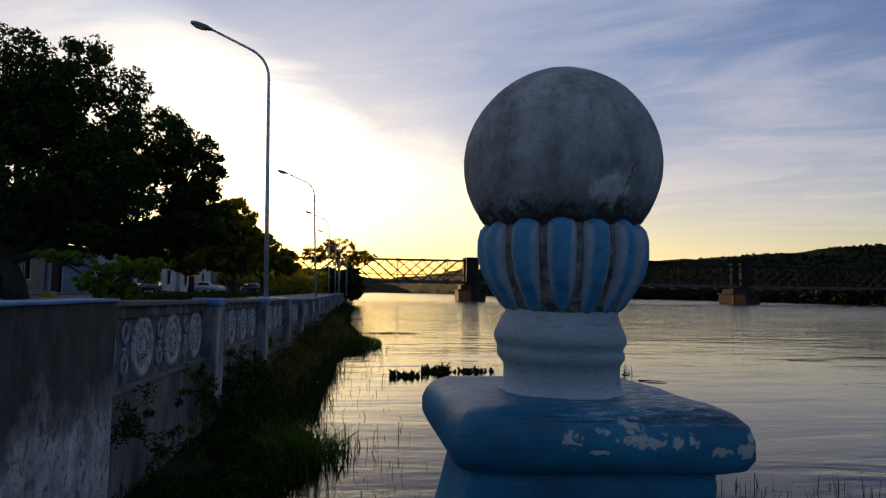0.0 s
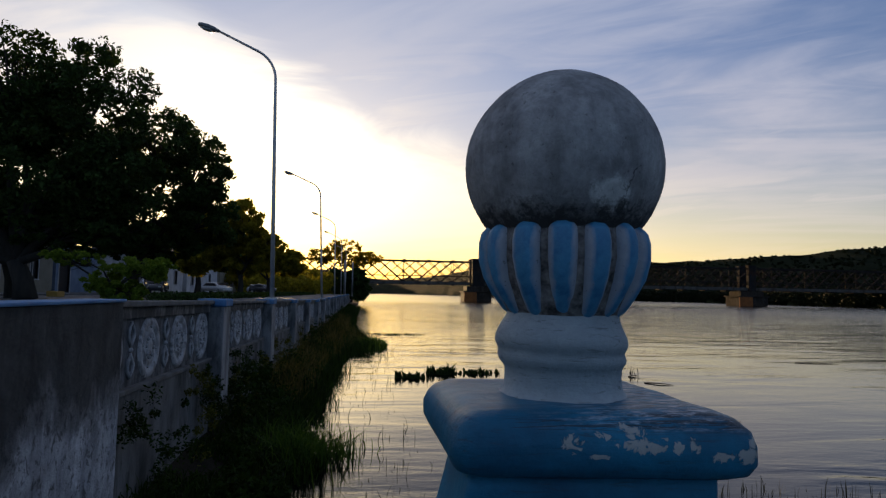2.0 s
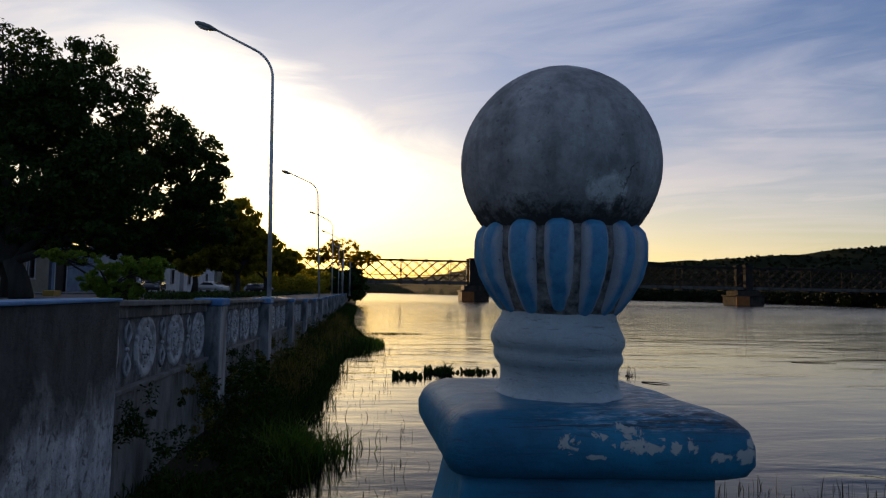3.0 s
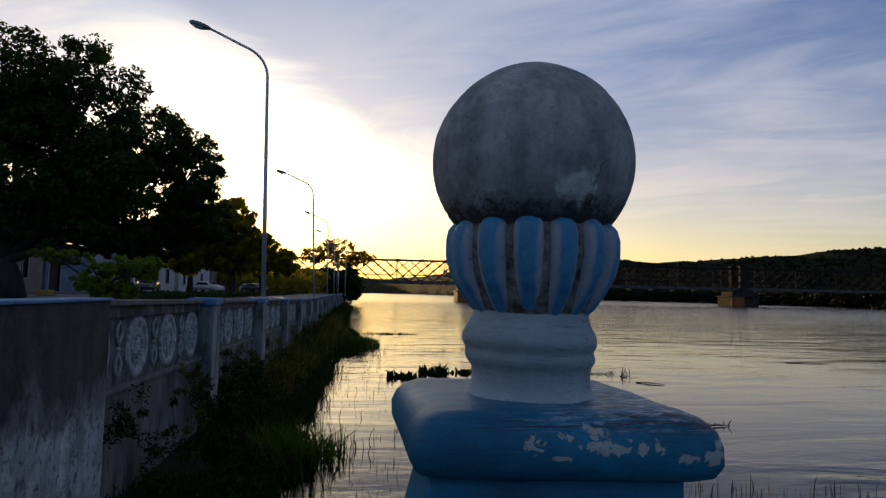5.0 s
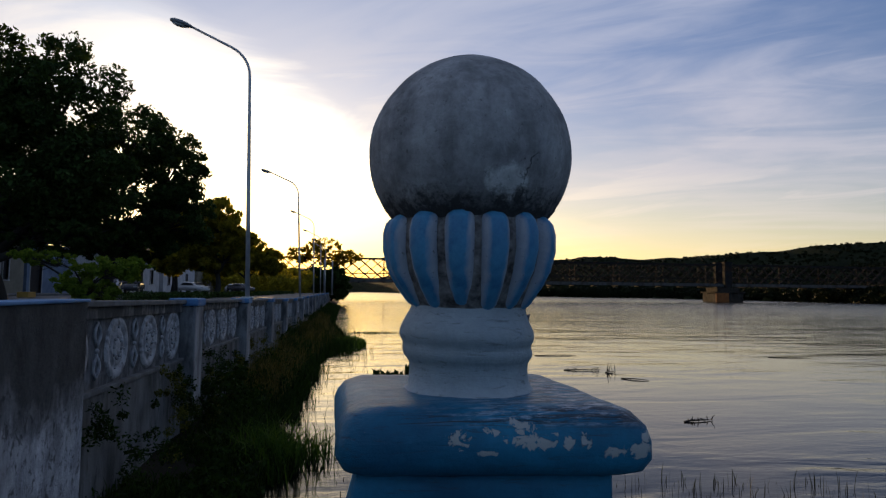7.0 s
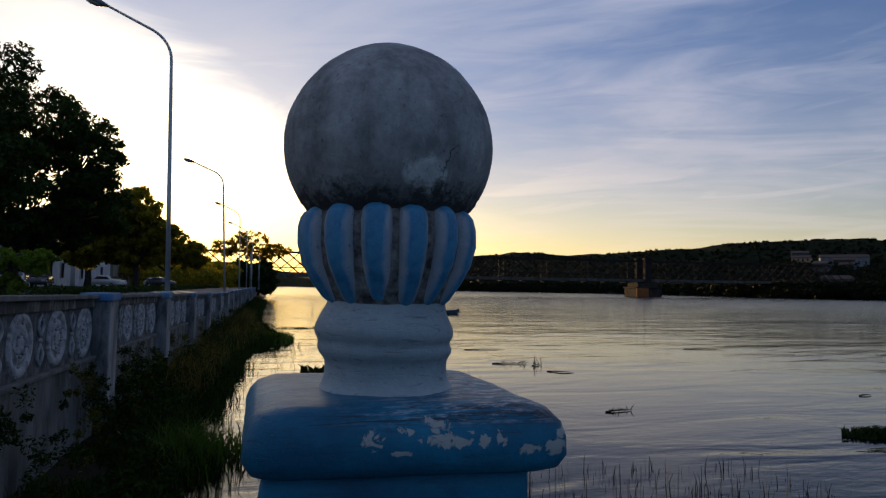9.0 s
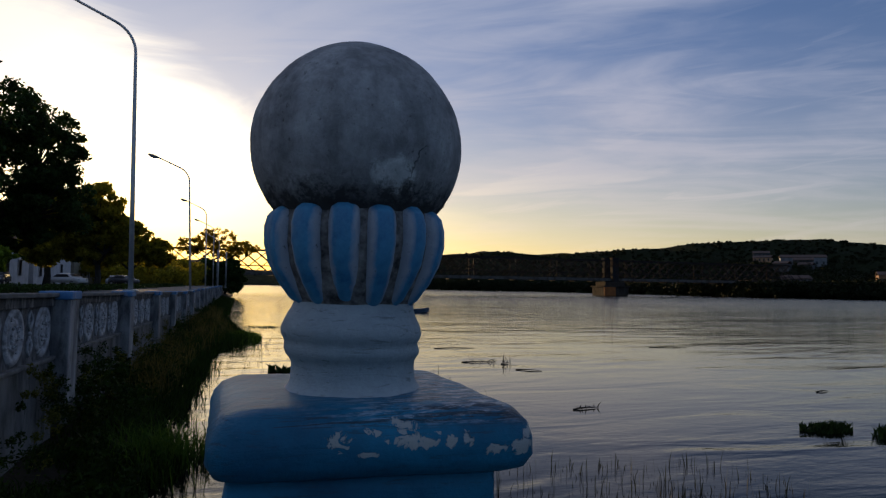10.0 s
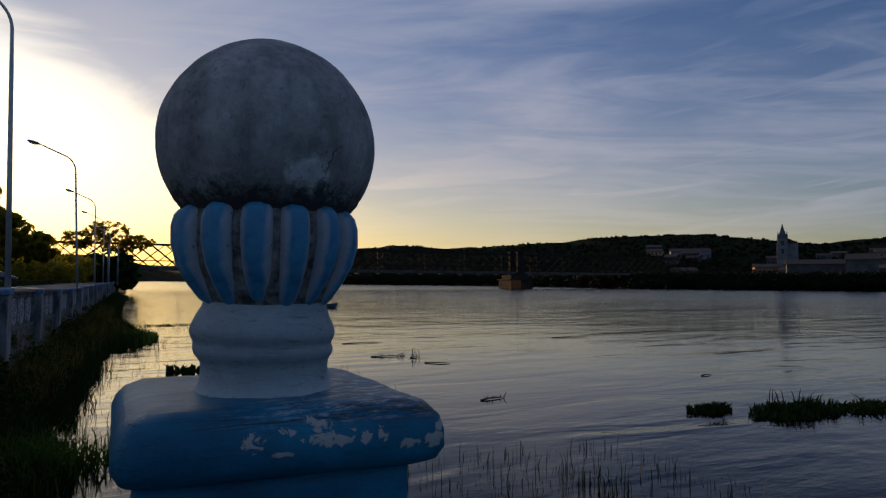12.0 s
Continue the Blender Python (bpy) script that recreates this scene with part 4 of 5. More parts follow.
# ---- street lamps ----
def street_lamp(m):
    lamp = thing("street_lamp", m, "tall grey steel street lamp with a curved arm", "street lamp", "street lamps along the river wall")
    b = bmesh.new()
    pts = [(0, 0, 0), (0, 0, 2.5), (0, 0, 5.0), (0, 0, 6.05)]
    rad = [0.062, 0.055, 0.045, 0.038]
    for k in range(1, 9):
        a = radians(64) * k / 8
        pts.append((-0.85 * (1 - math.cos(a)), 0, 6.05 + 0.85 * math.sin(a)))
        rad.append(0.035)
    end = Vector(pts[-1])
    way = Vector((-math.sin(radians(64)), 0, math.cos(radians(64))))
    tip = end + way * 1.16
    pts.append(tuple(tip))
    rad.append(0.032)
    tube(b, pts, rad, 10)
    part("pole", b, M_STEEL, lamp, smooth=True)
    b = bmesh.new()
    secs = [(-0.02, 0.035, 0.03), (0.05, 0.06, 0.05), (0.16, 0.10, 0.075), (0.34, 0.125, 0.085), (0.50, 0.10, 0.07), (0.58, 0.05, 0.04)]
    tilt = Vector((-math.cos(radians(18)), 0, math.sin(radians(18))))
    upw = Vector((math.sin(radians(18)), 0, math.cos(radians(18))))
    loops = []
    for s, wy, hz in secs:
        loops.append([tip + tilt * s + Vector((0, 1, 0)) * wy * math.cos(t) + upw * hz * math.sin(t) for t in [2 * math.pi * i / 14 for i in range(14)]])
    loft(b, loops)
    head = part("lamp_head", b, M_LAMP, lamp, smooth=True)
    b = bmesh.new()
    loops = []
    for s, wy, hz in [(0.14, 0.06, 0.03), (0.24, 0.09, 0.06), (0.40, 0.09, 0.06), (0.50, 0.05, 0.03)]:
        loops.append([tip + tilt * s - upw * 0.05 + Vector((0, 1, 0)) * wy * math.cos(t) + upw * hz * math.sin(t) for t in [2 * math.pi * i / 12 for i in range(12)]])
    loft(b, loops)
    part("bowl", b, M_GLASSY, head, "dull glass bowl", True)
    part("base_plate", boxes((-0.16, 0.16, -0.16, 0.16, 0.0, 0.04), bevel=0.01), M_STEEL, lamp)
    return lamp


first = street_lamp(pose(-2.31, 17.6, wall_top(17.6) + 0.03, 0, -1.15, 0))
for x, yy, lean in ((-2.24, 37.2, -2.4), (-2.36, 56.5, -1.0), (-2.40, 74.0, -0.6), (-2.5, 95.0, 0.4)):
    copy_thing(first, pose(x, yy, wall_top(yy), 0, lean, 0))


# ---- trees ----
def tree(name, base_at, forks, blobs, clumps, per, leaf, seed, material, label, trunk_r=0.28):
    """A trunk that forks into limbs, and a crown of leaves in clumps inside rounded masses."""
    g = np.random.default_rng(seed)
    root = thing(name, pose(*base_at), label, "tree")
    b = bmesh.new()
    o = Vector((0, 0, 0))
    fork = Vector(forks)
    tube(b, [o, fork * 0.5 + Vector((0.08, 0.05, 0)), fork], [trunk_r * 1.25, trunk_r, trunk_r * 0.85], 10)
    cs, ss = [], []
    for i in range(clumps):
        c, rad = blobs[i % len(blobs)]
        d = g.normal(size=3)
        d /= np.linalg.norm(d)
        p = np.array(c) + d * np.array(rad) * (0.35 + 0.62 * g.random() ** 0.5)
        cs.append(p)
        ss.append(min(rad) * (0.18 + 0.14 * g.random()))
    for c, rad in blobs:
        tip = Vector(c)
        bend = fork.lerp(tip, 0.5) + Vector(g.normal(size=3)) * 0.25
        tube(b, [fork * 0.95, bend, tip], [trunk_r * 0.6, trunk_r * 0.4, trunk_r * 0.18], 7)
    for i in range(0, clumps, 2):
        c = Vector(blobs[i % len(blobs)][0])
        tip = Vector(cs[i])
        tube(b, [c.lerp(fork, 0.25), c.lerp(tip, 0.55) + Vector(g.normal(size=3)) * 0.2, tip], [trunk_r * 0.16, trunk_r * 0.09, trunk_r * 0.03], 5)
    part("trunk", b, M_BARK, root, smooth=True)
    v, f = leaf_cloud(cs, ss, per, leaf, seed + 1, 0.8)
    crown = quick_mesh("crown", v, f, material)
    crown.parent = root
    return root


tree("broadleaf_tree", (-14.4, 29.5, STREET_Z), (-0.5, 0, 1.7),
     [((-1.1, 0, 9.2), (3.0, 3.0, 2.8)), ((2.4, 0.3, 8.8), (2.4, 2.6, 3.1)), ((-4.9, -0.3, 8.7), (3.2, 3.0, 3.0)), ((0.3, 0, 5.4), (4.0, 3.0, 2.6)), ((-4.7, 0, 5.0), (3.6, 2.8, 2.6)), ((3.1, 0, 5.0), (2.3, 2.2, 2.4)), ((-3.2, 1.0, 3.2), (4.0, 2.0, 1.2)), ((-0.7, 0.4, 7.6), (2.0, 2.0, 2.0)), ((1.8, 0.5, 3.0), (3.0, 2.0, 1.0)), ((-6.2, 0.2, 3.0), (3.0, 2.0, 1.0))],
     740, 118, 0.25, 11, M_LEAF, "big dark broadleaf tree with forked trunk beside the street", 0.40)
tree("broadleaf_tree", (-16.4, 32.5, STREET_Z), (-0.4, 0, 1.9),
     [((0.0, 0, 4.6), (3.0, 2.4, 1.8)), ((-3.0, 0, 4.4), (3.0, 2.4, 1.8)), ((2.6, 0.5, 4.2), (2.2, 2.0, 1.5))],
     150, 130, 0.27, 13, M_LEAF, "dark broadleaf tree in deep shade", 0.34)
tree("broadleaf_tree", (-13.3, 38.5, STREET_Z), (0.3, 0, 2.0),
     [((1.4, 0, 9.1), (2.3, 2.4, 2.4)), ((3.7, 0.2, 7.5), (1.8, 2.0, 2.3)), ((-1.0, 0, 7.6), (2.4, 2.2, 2.8)), ((1.2, 0, 4.8), (3.0, 2.4, 2.2)), ((3.9, 0, 4.6), (1.9, 2.0, 2.2)), ((-2.4, 0, 4.6), (2.4, 2.0, 2.4)), ((1.0, 0, 3.0), (3.2, 2.0, 1.0))],
     440, 105, 0.27, 21, M_LEAF, "dark broadleaf tree with a dense crown", 0.28)
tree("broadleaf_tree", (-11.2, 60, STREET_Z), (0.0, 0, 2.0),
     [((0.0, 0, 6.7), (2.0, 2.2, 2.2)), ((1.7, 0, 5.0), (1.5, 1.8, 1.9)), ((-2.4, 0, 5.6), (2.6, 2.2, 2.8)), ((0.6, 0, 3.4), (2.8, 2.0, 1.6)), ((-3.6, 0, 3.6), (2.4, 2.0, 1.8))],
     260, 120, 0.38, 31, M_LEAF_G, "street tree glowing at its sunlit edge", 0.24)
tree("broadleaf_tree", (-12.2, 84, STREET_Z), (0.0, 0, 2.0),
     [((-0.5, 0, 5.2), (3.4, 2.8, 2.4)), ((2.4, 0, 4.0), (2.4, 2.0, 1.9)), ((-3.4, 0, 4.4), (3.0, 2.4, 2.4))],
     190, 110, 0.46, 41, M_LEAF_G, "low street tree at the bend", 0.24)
tree("broadleaf_tree", (-17.5, 70, STREET_Z), (0.0, 0, 2.2),
     [((-0.5, 0, 6.2), (4.2, 3.0, 3.4)), ((3.4, 0, 4.6), (3.0, 2.4, 2.2)), ((-4.4, 0, 5.0), (3.6, 2.4, 2.8))],
     220, 110, 0.5, 43, M_LEAF, "dark street tree before the houses", 0.3)
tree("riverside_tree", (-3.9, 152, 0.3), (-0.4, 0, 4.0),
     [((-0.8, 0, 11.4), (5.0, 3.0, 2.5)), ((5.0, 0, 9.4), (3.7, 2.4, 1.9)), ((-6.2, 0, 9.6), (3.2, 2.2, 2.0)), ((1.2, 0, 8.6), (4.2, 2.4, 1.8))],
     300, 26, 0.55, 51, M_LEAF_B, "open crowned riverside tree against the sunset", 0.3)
tree("bank_thicket", (-2.2, 132, -0.6), (0.2, 0, 1.4),
     [((0.6, 0, 4.2), (2.9, 2.4, 2.8)), ((-2.8, 0, 4.2), (2.8, 2.4, 2.8)), ((1.6, 0, 2.2), (2.6, 2.2, 2.0))],
     200, 100, 0.6, 61, M_LEAF, "dark thicket on the river bank", 0.2)
tree("ornamental_shrub", (-7.9, 22, STREET_Z), (-0.1, 0, 0.55),
     [((0.80, 0, 1.20), (0.85, 0.8, 0.50)), ((-0.2, 0, 0.85), (0.95, 0.7, 0.50)), ((-1.2, 0, 1.52), (0.85, 0.6, 0.24)), ((-1.9, 0, 1.62), (0.45, 0.5, 0.16)), ((0.2, 0, 0.42), (0.8, 0.6, 0.4)), ((1.3, 0, 1.25), (0.5, 0.6, 0.35))],
     260, 70, 0.13, 71, M_LEAF_Y, "yellow green ornamental shrub with layered branches", 0.07)

# ---- houses along the street ----
def house(name, m, width, depth, height, wall_m, openings, label, pitched=True):
    """A house whose front faces +x in its own frame; openings are (y0, y1, z0, z1, kind)."""
    h = thing(name, m, label, "house")
    b = bmesh.new()
    ys = sorted({0.0, width, *[o[0] for o in openings], *[o[1] for o in openings]})
    zs = sorted({0.0, height, *[o[2] for o in openings], *[o[3] for o in openings]})
    for y0, y1 in zip(ys, ys[1:]):
        for z0, z1 in zip(zs, zs[1:]):
            if not any(o[0] <= y0 and y1 <= o[1] and o[2] <= z0 and z1 <= o[3] for o in openings):
                box(b, -0.25, 0, y0, y1, z0, z1)
    box(b, -depth, -0.25, 0, 0.2, 0, height)
    box(b, -depth, -0.25, width - 0.2, width, 0, height)
    box(b, -depth, -depth + 0.2, 0.2, width - 0.2, 0, height)
    part("wall", b, wall_m, h)
    b = bmesh.new()
    if pitched:
        prof = [(-depth - 0.4, height), (-depth / 2, height + depth * 0.24), (0.4, height), (0.4, height + 0.12), (-depth / 2, height + depth * 0.24 + 0.14), (-depth - 0.4, height + 0.12)]
        loops = [[Vector((x, yy, z)) for x, z in prof] for yy in (-0.3, width + 0.3)]
        loft(b, loops)
    else:
        box(b, -depth - 0.1, 0.12, -0.1, width + 0.1, height, height + 0.25, bevel=0.03)
    part("roof", b, M_TILE if pitched else wall_m, h)
    for y0, y1, z0, z1, kind in openings:
        w = part(kind, boxes((-0.20, -0.14, y0, y1, z0, z1)), M_DARK, h)
        fr = boxes((-0.14, 0.04, y0 - 0.10, y0, z0, z1 + 0.10), (-0.14, 0.04, y1, y1 + 0.10, z0, z1 + 0.10), (-0.14, 0.04, y0, y1, z1, z1 + 0.10))
        part("frame", fr, M_WHITE, w)
        if kind == "window":
            part("sill", boxes((-0.14, 0.08, y0 - 0.12, y1 + 0.12, z0 - 0.08, z0)), M_WHITE, w)
            part("mullion", boxes((-0.13, -0.09, (y0 + y1) / 2 - 0.03, (y0 + y1) / 2 + 0.03, z0, z1)), M_WHITE, w)
    return h


Z1 = STREET_Z + 0.12
house("house", pose(-24, 33, Z1), 19.5, 9, 3.7, M_CREAM, [(3, 4.2, 1.0, 3.0, "window"), (7, 8.2, 1.0, 3.0, "window"), (11, 12.3, 0.0, 2.8, "door"), (13.6, 14.7, 1.0, 3.0, "window"), (16.2, 17.3, 1.0, 3.0, "window")], "cream single storey house with tall windows")
house("house", pose(-24, 53, Z1), 8.0, 9, 4.0, M_PALEBLUE, [(0.5, 2.4, 0.0, 2.9, "door")], "pale blue house with a dark doorway")
house("house", pose(-24, 62, Z1), 11.0, 9, 4.2, M_WHITE, [(2, 3.6, 0, 2.6, "door"), (6, 7.4, 1, 2.6, "window")], "white house with a clay roof")
house("house", pose(-24, 74, Z1), 14.0, 9, 4.4, M_WHITE, [(2, 3.4, 1, 2.8, "window"), (5.5, 7.2, 0, 2.9, "door"), (10, 11.4, 1, 2.8, "window")], "white house with dark openings", False)
house("house", pose(-24, 90, Z1), 18.0, 9, 4.4, M_WHITE, [(2, 3.4, 1, 2.8, "window"), (6, 7.4, 0, 2.8, "door"), (12, 13.4, 1, 2.8, "window")], "long white house with a clay roof")
house("house", pose(-24, 110, Z1), 18.0, 9, 5.0, M_CREAM, [(4, 5.4, 1, 2.8, "window"), (9, 10.4, 0, 2.8, "door")], "cream house far down the street")
bm = boxes((-17.8, -17.2, 38.5, 39.4, STREET_Z, STREET_Z + 0.32), bevel=0.04)
solid("painted_curb", bm, M_CURB, "short orange painted concrete curb", "curb")


# ---- hedge and far trees beyond the street ----
cs, ss = [], []
for i in range(260):
    cs.append((-8.6 + 0.5 * rng.normal(), 27 + 75 * rng.random(), STREET_Z + 0.12 + 0.12 * rng.random()))
    ss.append(0.26 + 0.10 * rng.random())
v, f = leaf_cloud(cs, ss, 70, 0.16, 16, 0.7)
tagged(quick_mesh("verge_hedge", v, f, M_LEAF), "low dark hedge along the street verge", "hedge", kind="stuff")
cs, ss = [], []
for i in range(420):
    u = rng.random()
    cs.append((-36 + 30 * u, 112 + 34 * rng.random(), STREET_Z + 0.3 + (5.6 - 2.2 * u) * rng.random()))
    ss.append(0.9 + 0.7 * rng.random())
v, f = leaf_cloud(cs, ss, 60, 0.65, 17, 0.8)
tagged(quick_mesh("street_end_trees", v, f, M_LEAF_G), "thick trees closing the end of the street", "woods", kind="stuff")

# ---- parked cars ----
def thick(b, face, t):
    """Gives a single face some thickness."""
    face.normal_update()
    out = face.normal * t
    lower = [b.verts.new(v.co - out) for v in face.verts]
    top = list(face.verts)
    for i in range(len(top)):
        j = (i + 1) % len(top)
        b.faces.new((top[j], top[i], lower[i], lower[j]))
    b.faces.new(list(reversed(lower)))


def car(m, paint, label):
    c = thing("parked_car", m, label, "car", "parked cars along the street")
    prof = [(-2.05, 0.35), (-2.10, 0.62), (-2.0, 0.88), (-1.35, 0.96), (-0.75, 1.40), (0.75, 1.45), (1.55, 1.02), (2.0, 0.92), (2.05, 0.40)]
    b = bmesh.new()
    loops = []
    for x, s in [(-0.84, 0.93), (-0.78, 1.0), (0.78, 1.0), (0.84, 0.93)]:
        loops.append([Vector((x * (0.86 if z > 1.2 else 1.0), y * (1.0 if s == 1.0 else 0.98), 0.3 + (z - 0.3) * s)) for y, z in prof])
    loft(b, loops)
    bmesh.ops.bevel(b, geom=list(b.edges), offset=0.03, segments=2, affect="EDGES")
    part("body", b, paint, c, smooth=True)
    for nm, rows in (("windscreen", [(-1.20, 1.07), (-0.80, 1.34)]), ("rear_window", [(0.86, 1.38), (1.38, 1.10)])):
        (ya, za), (yb, zb) = rows
        b = bmesh.new()
        off = 0.05
        vs = [b.verts.new(p) for p in ((-0.64, ya, za + off), (0.64, ya, za + off), (0.58, yb, zb + off), (-0.58, yb, zb + off))]
        fc = b.faces.new(vs)
        thick(b, fc, 0.02)
        part(nm, b, M_DARK, c, "dark glass")
    for sx in (-1, 1):
        b = bmesh.new()
        vs = [b.verts.new((sx * 0.80, y, z)) for y, z in ((-1.0, 1.0), (1.2, 1.02), (0.68, 1.34), (-0.62, 1.33))]
        fc = b.faces.new(vs)
        thick(b, fc, 0.03)
        part("side_window", b, M_DARK, c, "dark glass")
        for yy in (-1.3, 1.3):
            b = bmesh.new()
            bmesh.ops.create_cone(b, cap_ends=True, segments=20, radius1=0.31, radius2=0.31, depth=0.2, matrix=Matrix.Translation((sx * 0.74, yy, 0.31)) @ pose(0, 0, 0, 0, 90, 0))
            bmesh.ops.bevel(b, geom=[e for e in b.edges if len(e.link_faces) == 2 and e.calc_face_angle() > 1.0], offset=0.03, segments=2, affect="EDGES")
            wheel = part("wheel", b, M_TYRE, c, smooth=False)
            b = bmesh.new()
            bmesh.ops.create_cone(b, cap_ends=True, segments=16, radius1=0.19, radius2=0.17, depth=0.04, matrix=Matrix.Translation((sx * 0.85, yy, 0.31)) @ pose(0, 0, 0, 0, 90 * sx, 0))
            part("rim", b, M_STEEL, wheel)
        part("headlight", boxes((sx * 0.62 - 0.14, sx * 0.62 + 0.14, -2.11, -2.02, 0.66, 0.80), bevel=0.02), M_GLASSY, c)
        part("tail_light", boxes((sx * 0.66 - 0.10, sx * 0.66 + 0.10, 2.0, 2.07, 0.70, 0.86), bevel=0.02), M_TILE, c)
    return c


car(pose(-19.0, 56.0, STREET_Z, 0, 0, 12), M_CARS, "silver hatchback parked by the pavement")
car(pose(-19.2, 62.0, STREET_Z, 0, 0, 8), M_CARD, "dark hatchback parked by the pavement")
car(pose(-18.4, 82.0, STREET_Z, 0, 0, 60), M_CARW, "white hatchback parked across the street end")
car(pose(-14.6, 95.0, STREET_Z, 0, 0, 50), M_CARD, "dark car catching the low sun")
car(pose(-17.0, 104.0, STREET_Z, 0, 0, 30), M_CARW, "white car far down the street")

# ---- railway bridge ----
BY, TOP, LOW, FLOOR = 220.0, 13.0, 4.5, 5.6
bridge = thing("truss_bridge", pose(0, BY, 0), "long old iron lattice truss bridge across the river", "bridge")
X0, X1 = -72.0, 236.0
PANEL = 8.7
first_node = 40.3 - PANEL * 13
nodes = [first_node + PANEL * i for i in range(36)]
for yy in (-2.6, 2.6):
    part("top_chord", boxes((X0, X1, yy - 0.25, yy + 0.25, TOP - 0.45, TOP)), M_BRIDGE, bridge)
    part("bottom_chord", boxes((X0, X1, yy - 0.3, yy + 0.3, LOW, FLOOR)), M_DECK, bridge)
    part("handrail", boxes((X0, X1, yy - 0.08, yy + 0.08, 7.45, 7.65)), M_BRIDGE, bridge)
    for n in nodes:
        for shift in (0.0, PANEL / 2):
            for sgn in (1, -1):
                a = n + shift
                bm = bmesh.new()
                hw = 0.21
                dx = PANEL * sgn
                vs = []
                for yo in (-0.10, 0.10):
                    for x, z in ((a - hw, TOP - 0.2), (a + hw, TOP - 0.2), (a + dx + hw, FLOOR - 0.2), (a + dx - hw, FLOOR - 0.2)):
                        vs.append(bm.verts.new((x, yy + yo * (1.0 if sgn > 0 else 1.3), z)))
                for q in ((0, 1, 2, 3), (7, 6, 5, 4), (0, 4, 5, 1), (1, 5, 6, 2), (2, 6, 7, 3), (3, 7, 4, 0)):
                    bm.faces.new([vs[i] for i in q])
                bmesh.ops.recalc_face_normals(bm, faces=bm.faces)
                part("lattice_bar", bm, M_BRIDGE, bridge)
        part("node_plate", boxes((n - 0.5, n + 0.5, yy - 0.3, yy + 0.3, TOP - 0.55, TOP + 0.25)), M_BRIDGE, bridge)
    for n in nodes[::2]:
        part("post", boxes((n - 0.12, n + 0.12, yy - 0.14, yy + 0.14, FLOOR, TOP)), M_BRIDGE, bridge)
part("deck", boxes((X0, X1, -2.3, 2.3, LOW + 0.2, LOW + 0.6)), M_BRIDGE, bridge)
for n in nodes:
    part("cross_beam", boxes((n - 0.2, n + 0.2, -3.0, 3.0, LOW - 0.35, LOW + 0.2)), M_BRIDGE, bridge)
for px, wide, tw in ((-63.0, 4.8, 2.0), (40.3, 4.8, 2.0), (144.5, 5.6, 1.3)):
    bm = bmesh.new()
    for z0, z1, g in ((-4.0, 2.0, 1.0), (2.0, 2.5, 1.1), (2.5, LOW - 0.35, 0.82)):
        box(bm, px - wide * g, px + wide * g, -4.5 * g, 4.5 * g, z0, z1, bevel=0.15)
    part("pier", bm, M_PIER, bridge, "brown masonry pier")
    # orange slab added over the left part of each pier's front
    part("cutwater", boxes((px - wide * 1.04, px - wide * 0.12, -5.0, -4.4, -4.0, 2.05), bevel=0.1), M_PIER_ORANGE, bridge, "orange slab on the pier front")
    for yy in (-2.9, 2.9):
        part("portal_tower", boxes((px - tw, px + tw * 1.2, yy - 0.8, yy + 0.8, LOW - 0.3, TOP + 0.5), (px - tw - 0.3, px + tw * 1.2 + 0.3, yy - 1.0, yy + 1.0, TOP + 0.5, TOP + 0.9)), M_BRIDGE, bridge)
bm = boxes((212, 262, -5, 5, -3, 6.0), bevel=0.2)
part("abutment", bm, M_PIER, bridge)


# ---- the town on the other bank ----
def polar(az, r):
    return r * math.sin(radians(az)), r * math.cos(radians(az))


def town_house(az, r, w, h, turn, wall_m, label, depth=7.0, windows=3):
    x, y = polar(az, r)
    z = min(hill_height(az, r), hill_height(az + 1.0, r), hill_height(az - 1.0, r))
    t = thing("town_house", pose(x, y, z - 0.5, 0, 0, -az + turn), label, "house", "houses of the far town")
    part("wall", boxes((-w / 2, w / 2, -depth / 2, depth / 2, 0, h)), wall_m, t)
    b = bmesh.new()
    prof = [(-depth / 2 - 0.4, h), (0, h + depth * 0.22), (depth / 2 + 0.4, h), (depth / 2 + 0.4, h + 0.2), (0, h + depth * 0.22 + 0.25), (-depth / 2 - 0.4, h + 0.2)]
    loft(b, [[Vector((xx, yy, zz)) for yy, zz in prof] for xx in (-w / 2 - 0.3, w / 2 + 0.3)])
    bmesh.ops.recalc_face_normals(b, faces=b.faces)
    part("roof", b, M_TILE, t)
    for i in range(windows):
        xx = -w / 2 + w * (i + 0.5) / windows
        part("window", boxes((xx - 0.6, xx + 0.6, -depth / 2 - 0.06, -depth / 2 + 0.1, h * 0.3 + 0.4, h * 0.3 + 2.2)), M_DARK, t)
    return t


tr = random.Random(7)
for i in range(30):
    az = 44 + 28 * tr.random() ** 0.8
    r = tr.uniform(along(SHORE, az) + 40, 560)
    town_house(az, r, tr.uniform(8, 15), tr.uniform(3.5, 7), tr.uniform(-25, 25), tr.choice([M_TOWN, M_TOWN, M_OCHRE, M_TOWN]), "small plastered hillside house with a clay roof", windows=tr.choice([2, 3, 4]))
town_house(48.3, 500, 28, 7, 8, M_FARWHITE, "long white hall with a clay roof", 9.0, 7)
town_house(57.5, 318, 22, 7.5, 4, M_TOWN, "riverside building with a row of arched windows", 9.0, 8)
town_house(60.6, 305, 11, 9.5, 0, M_TOWN, "tall white riverside building", 11.0, 4)
town_house(65.5, 300, 20, 9, 0, M_PALEBLUE, "pale blue riverside warehouse", 10.0, 5)

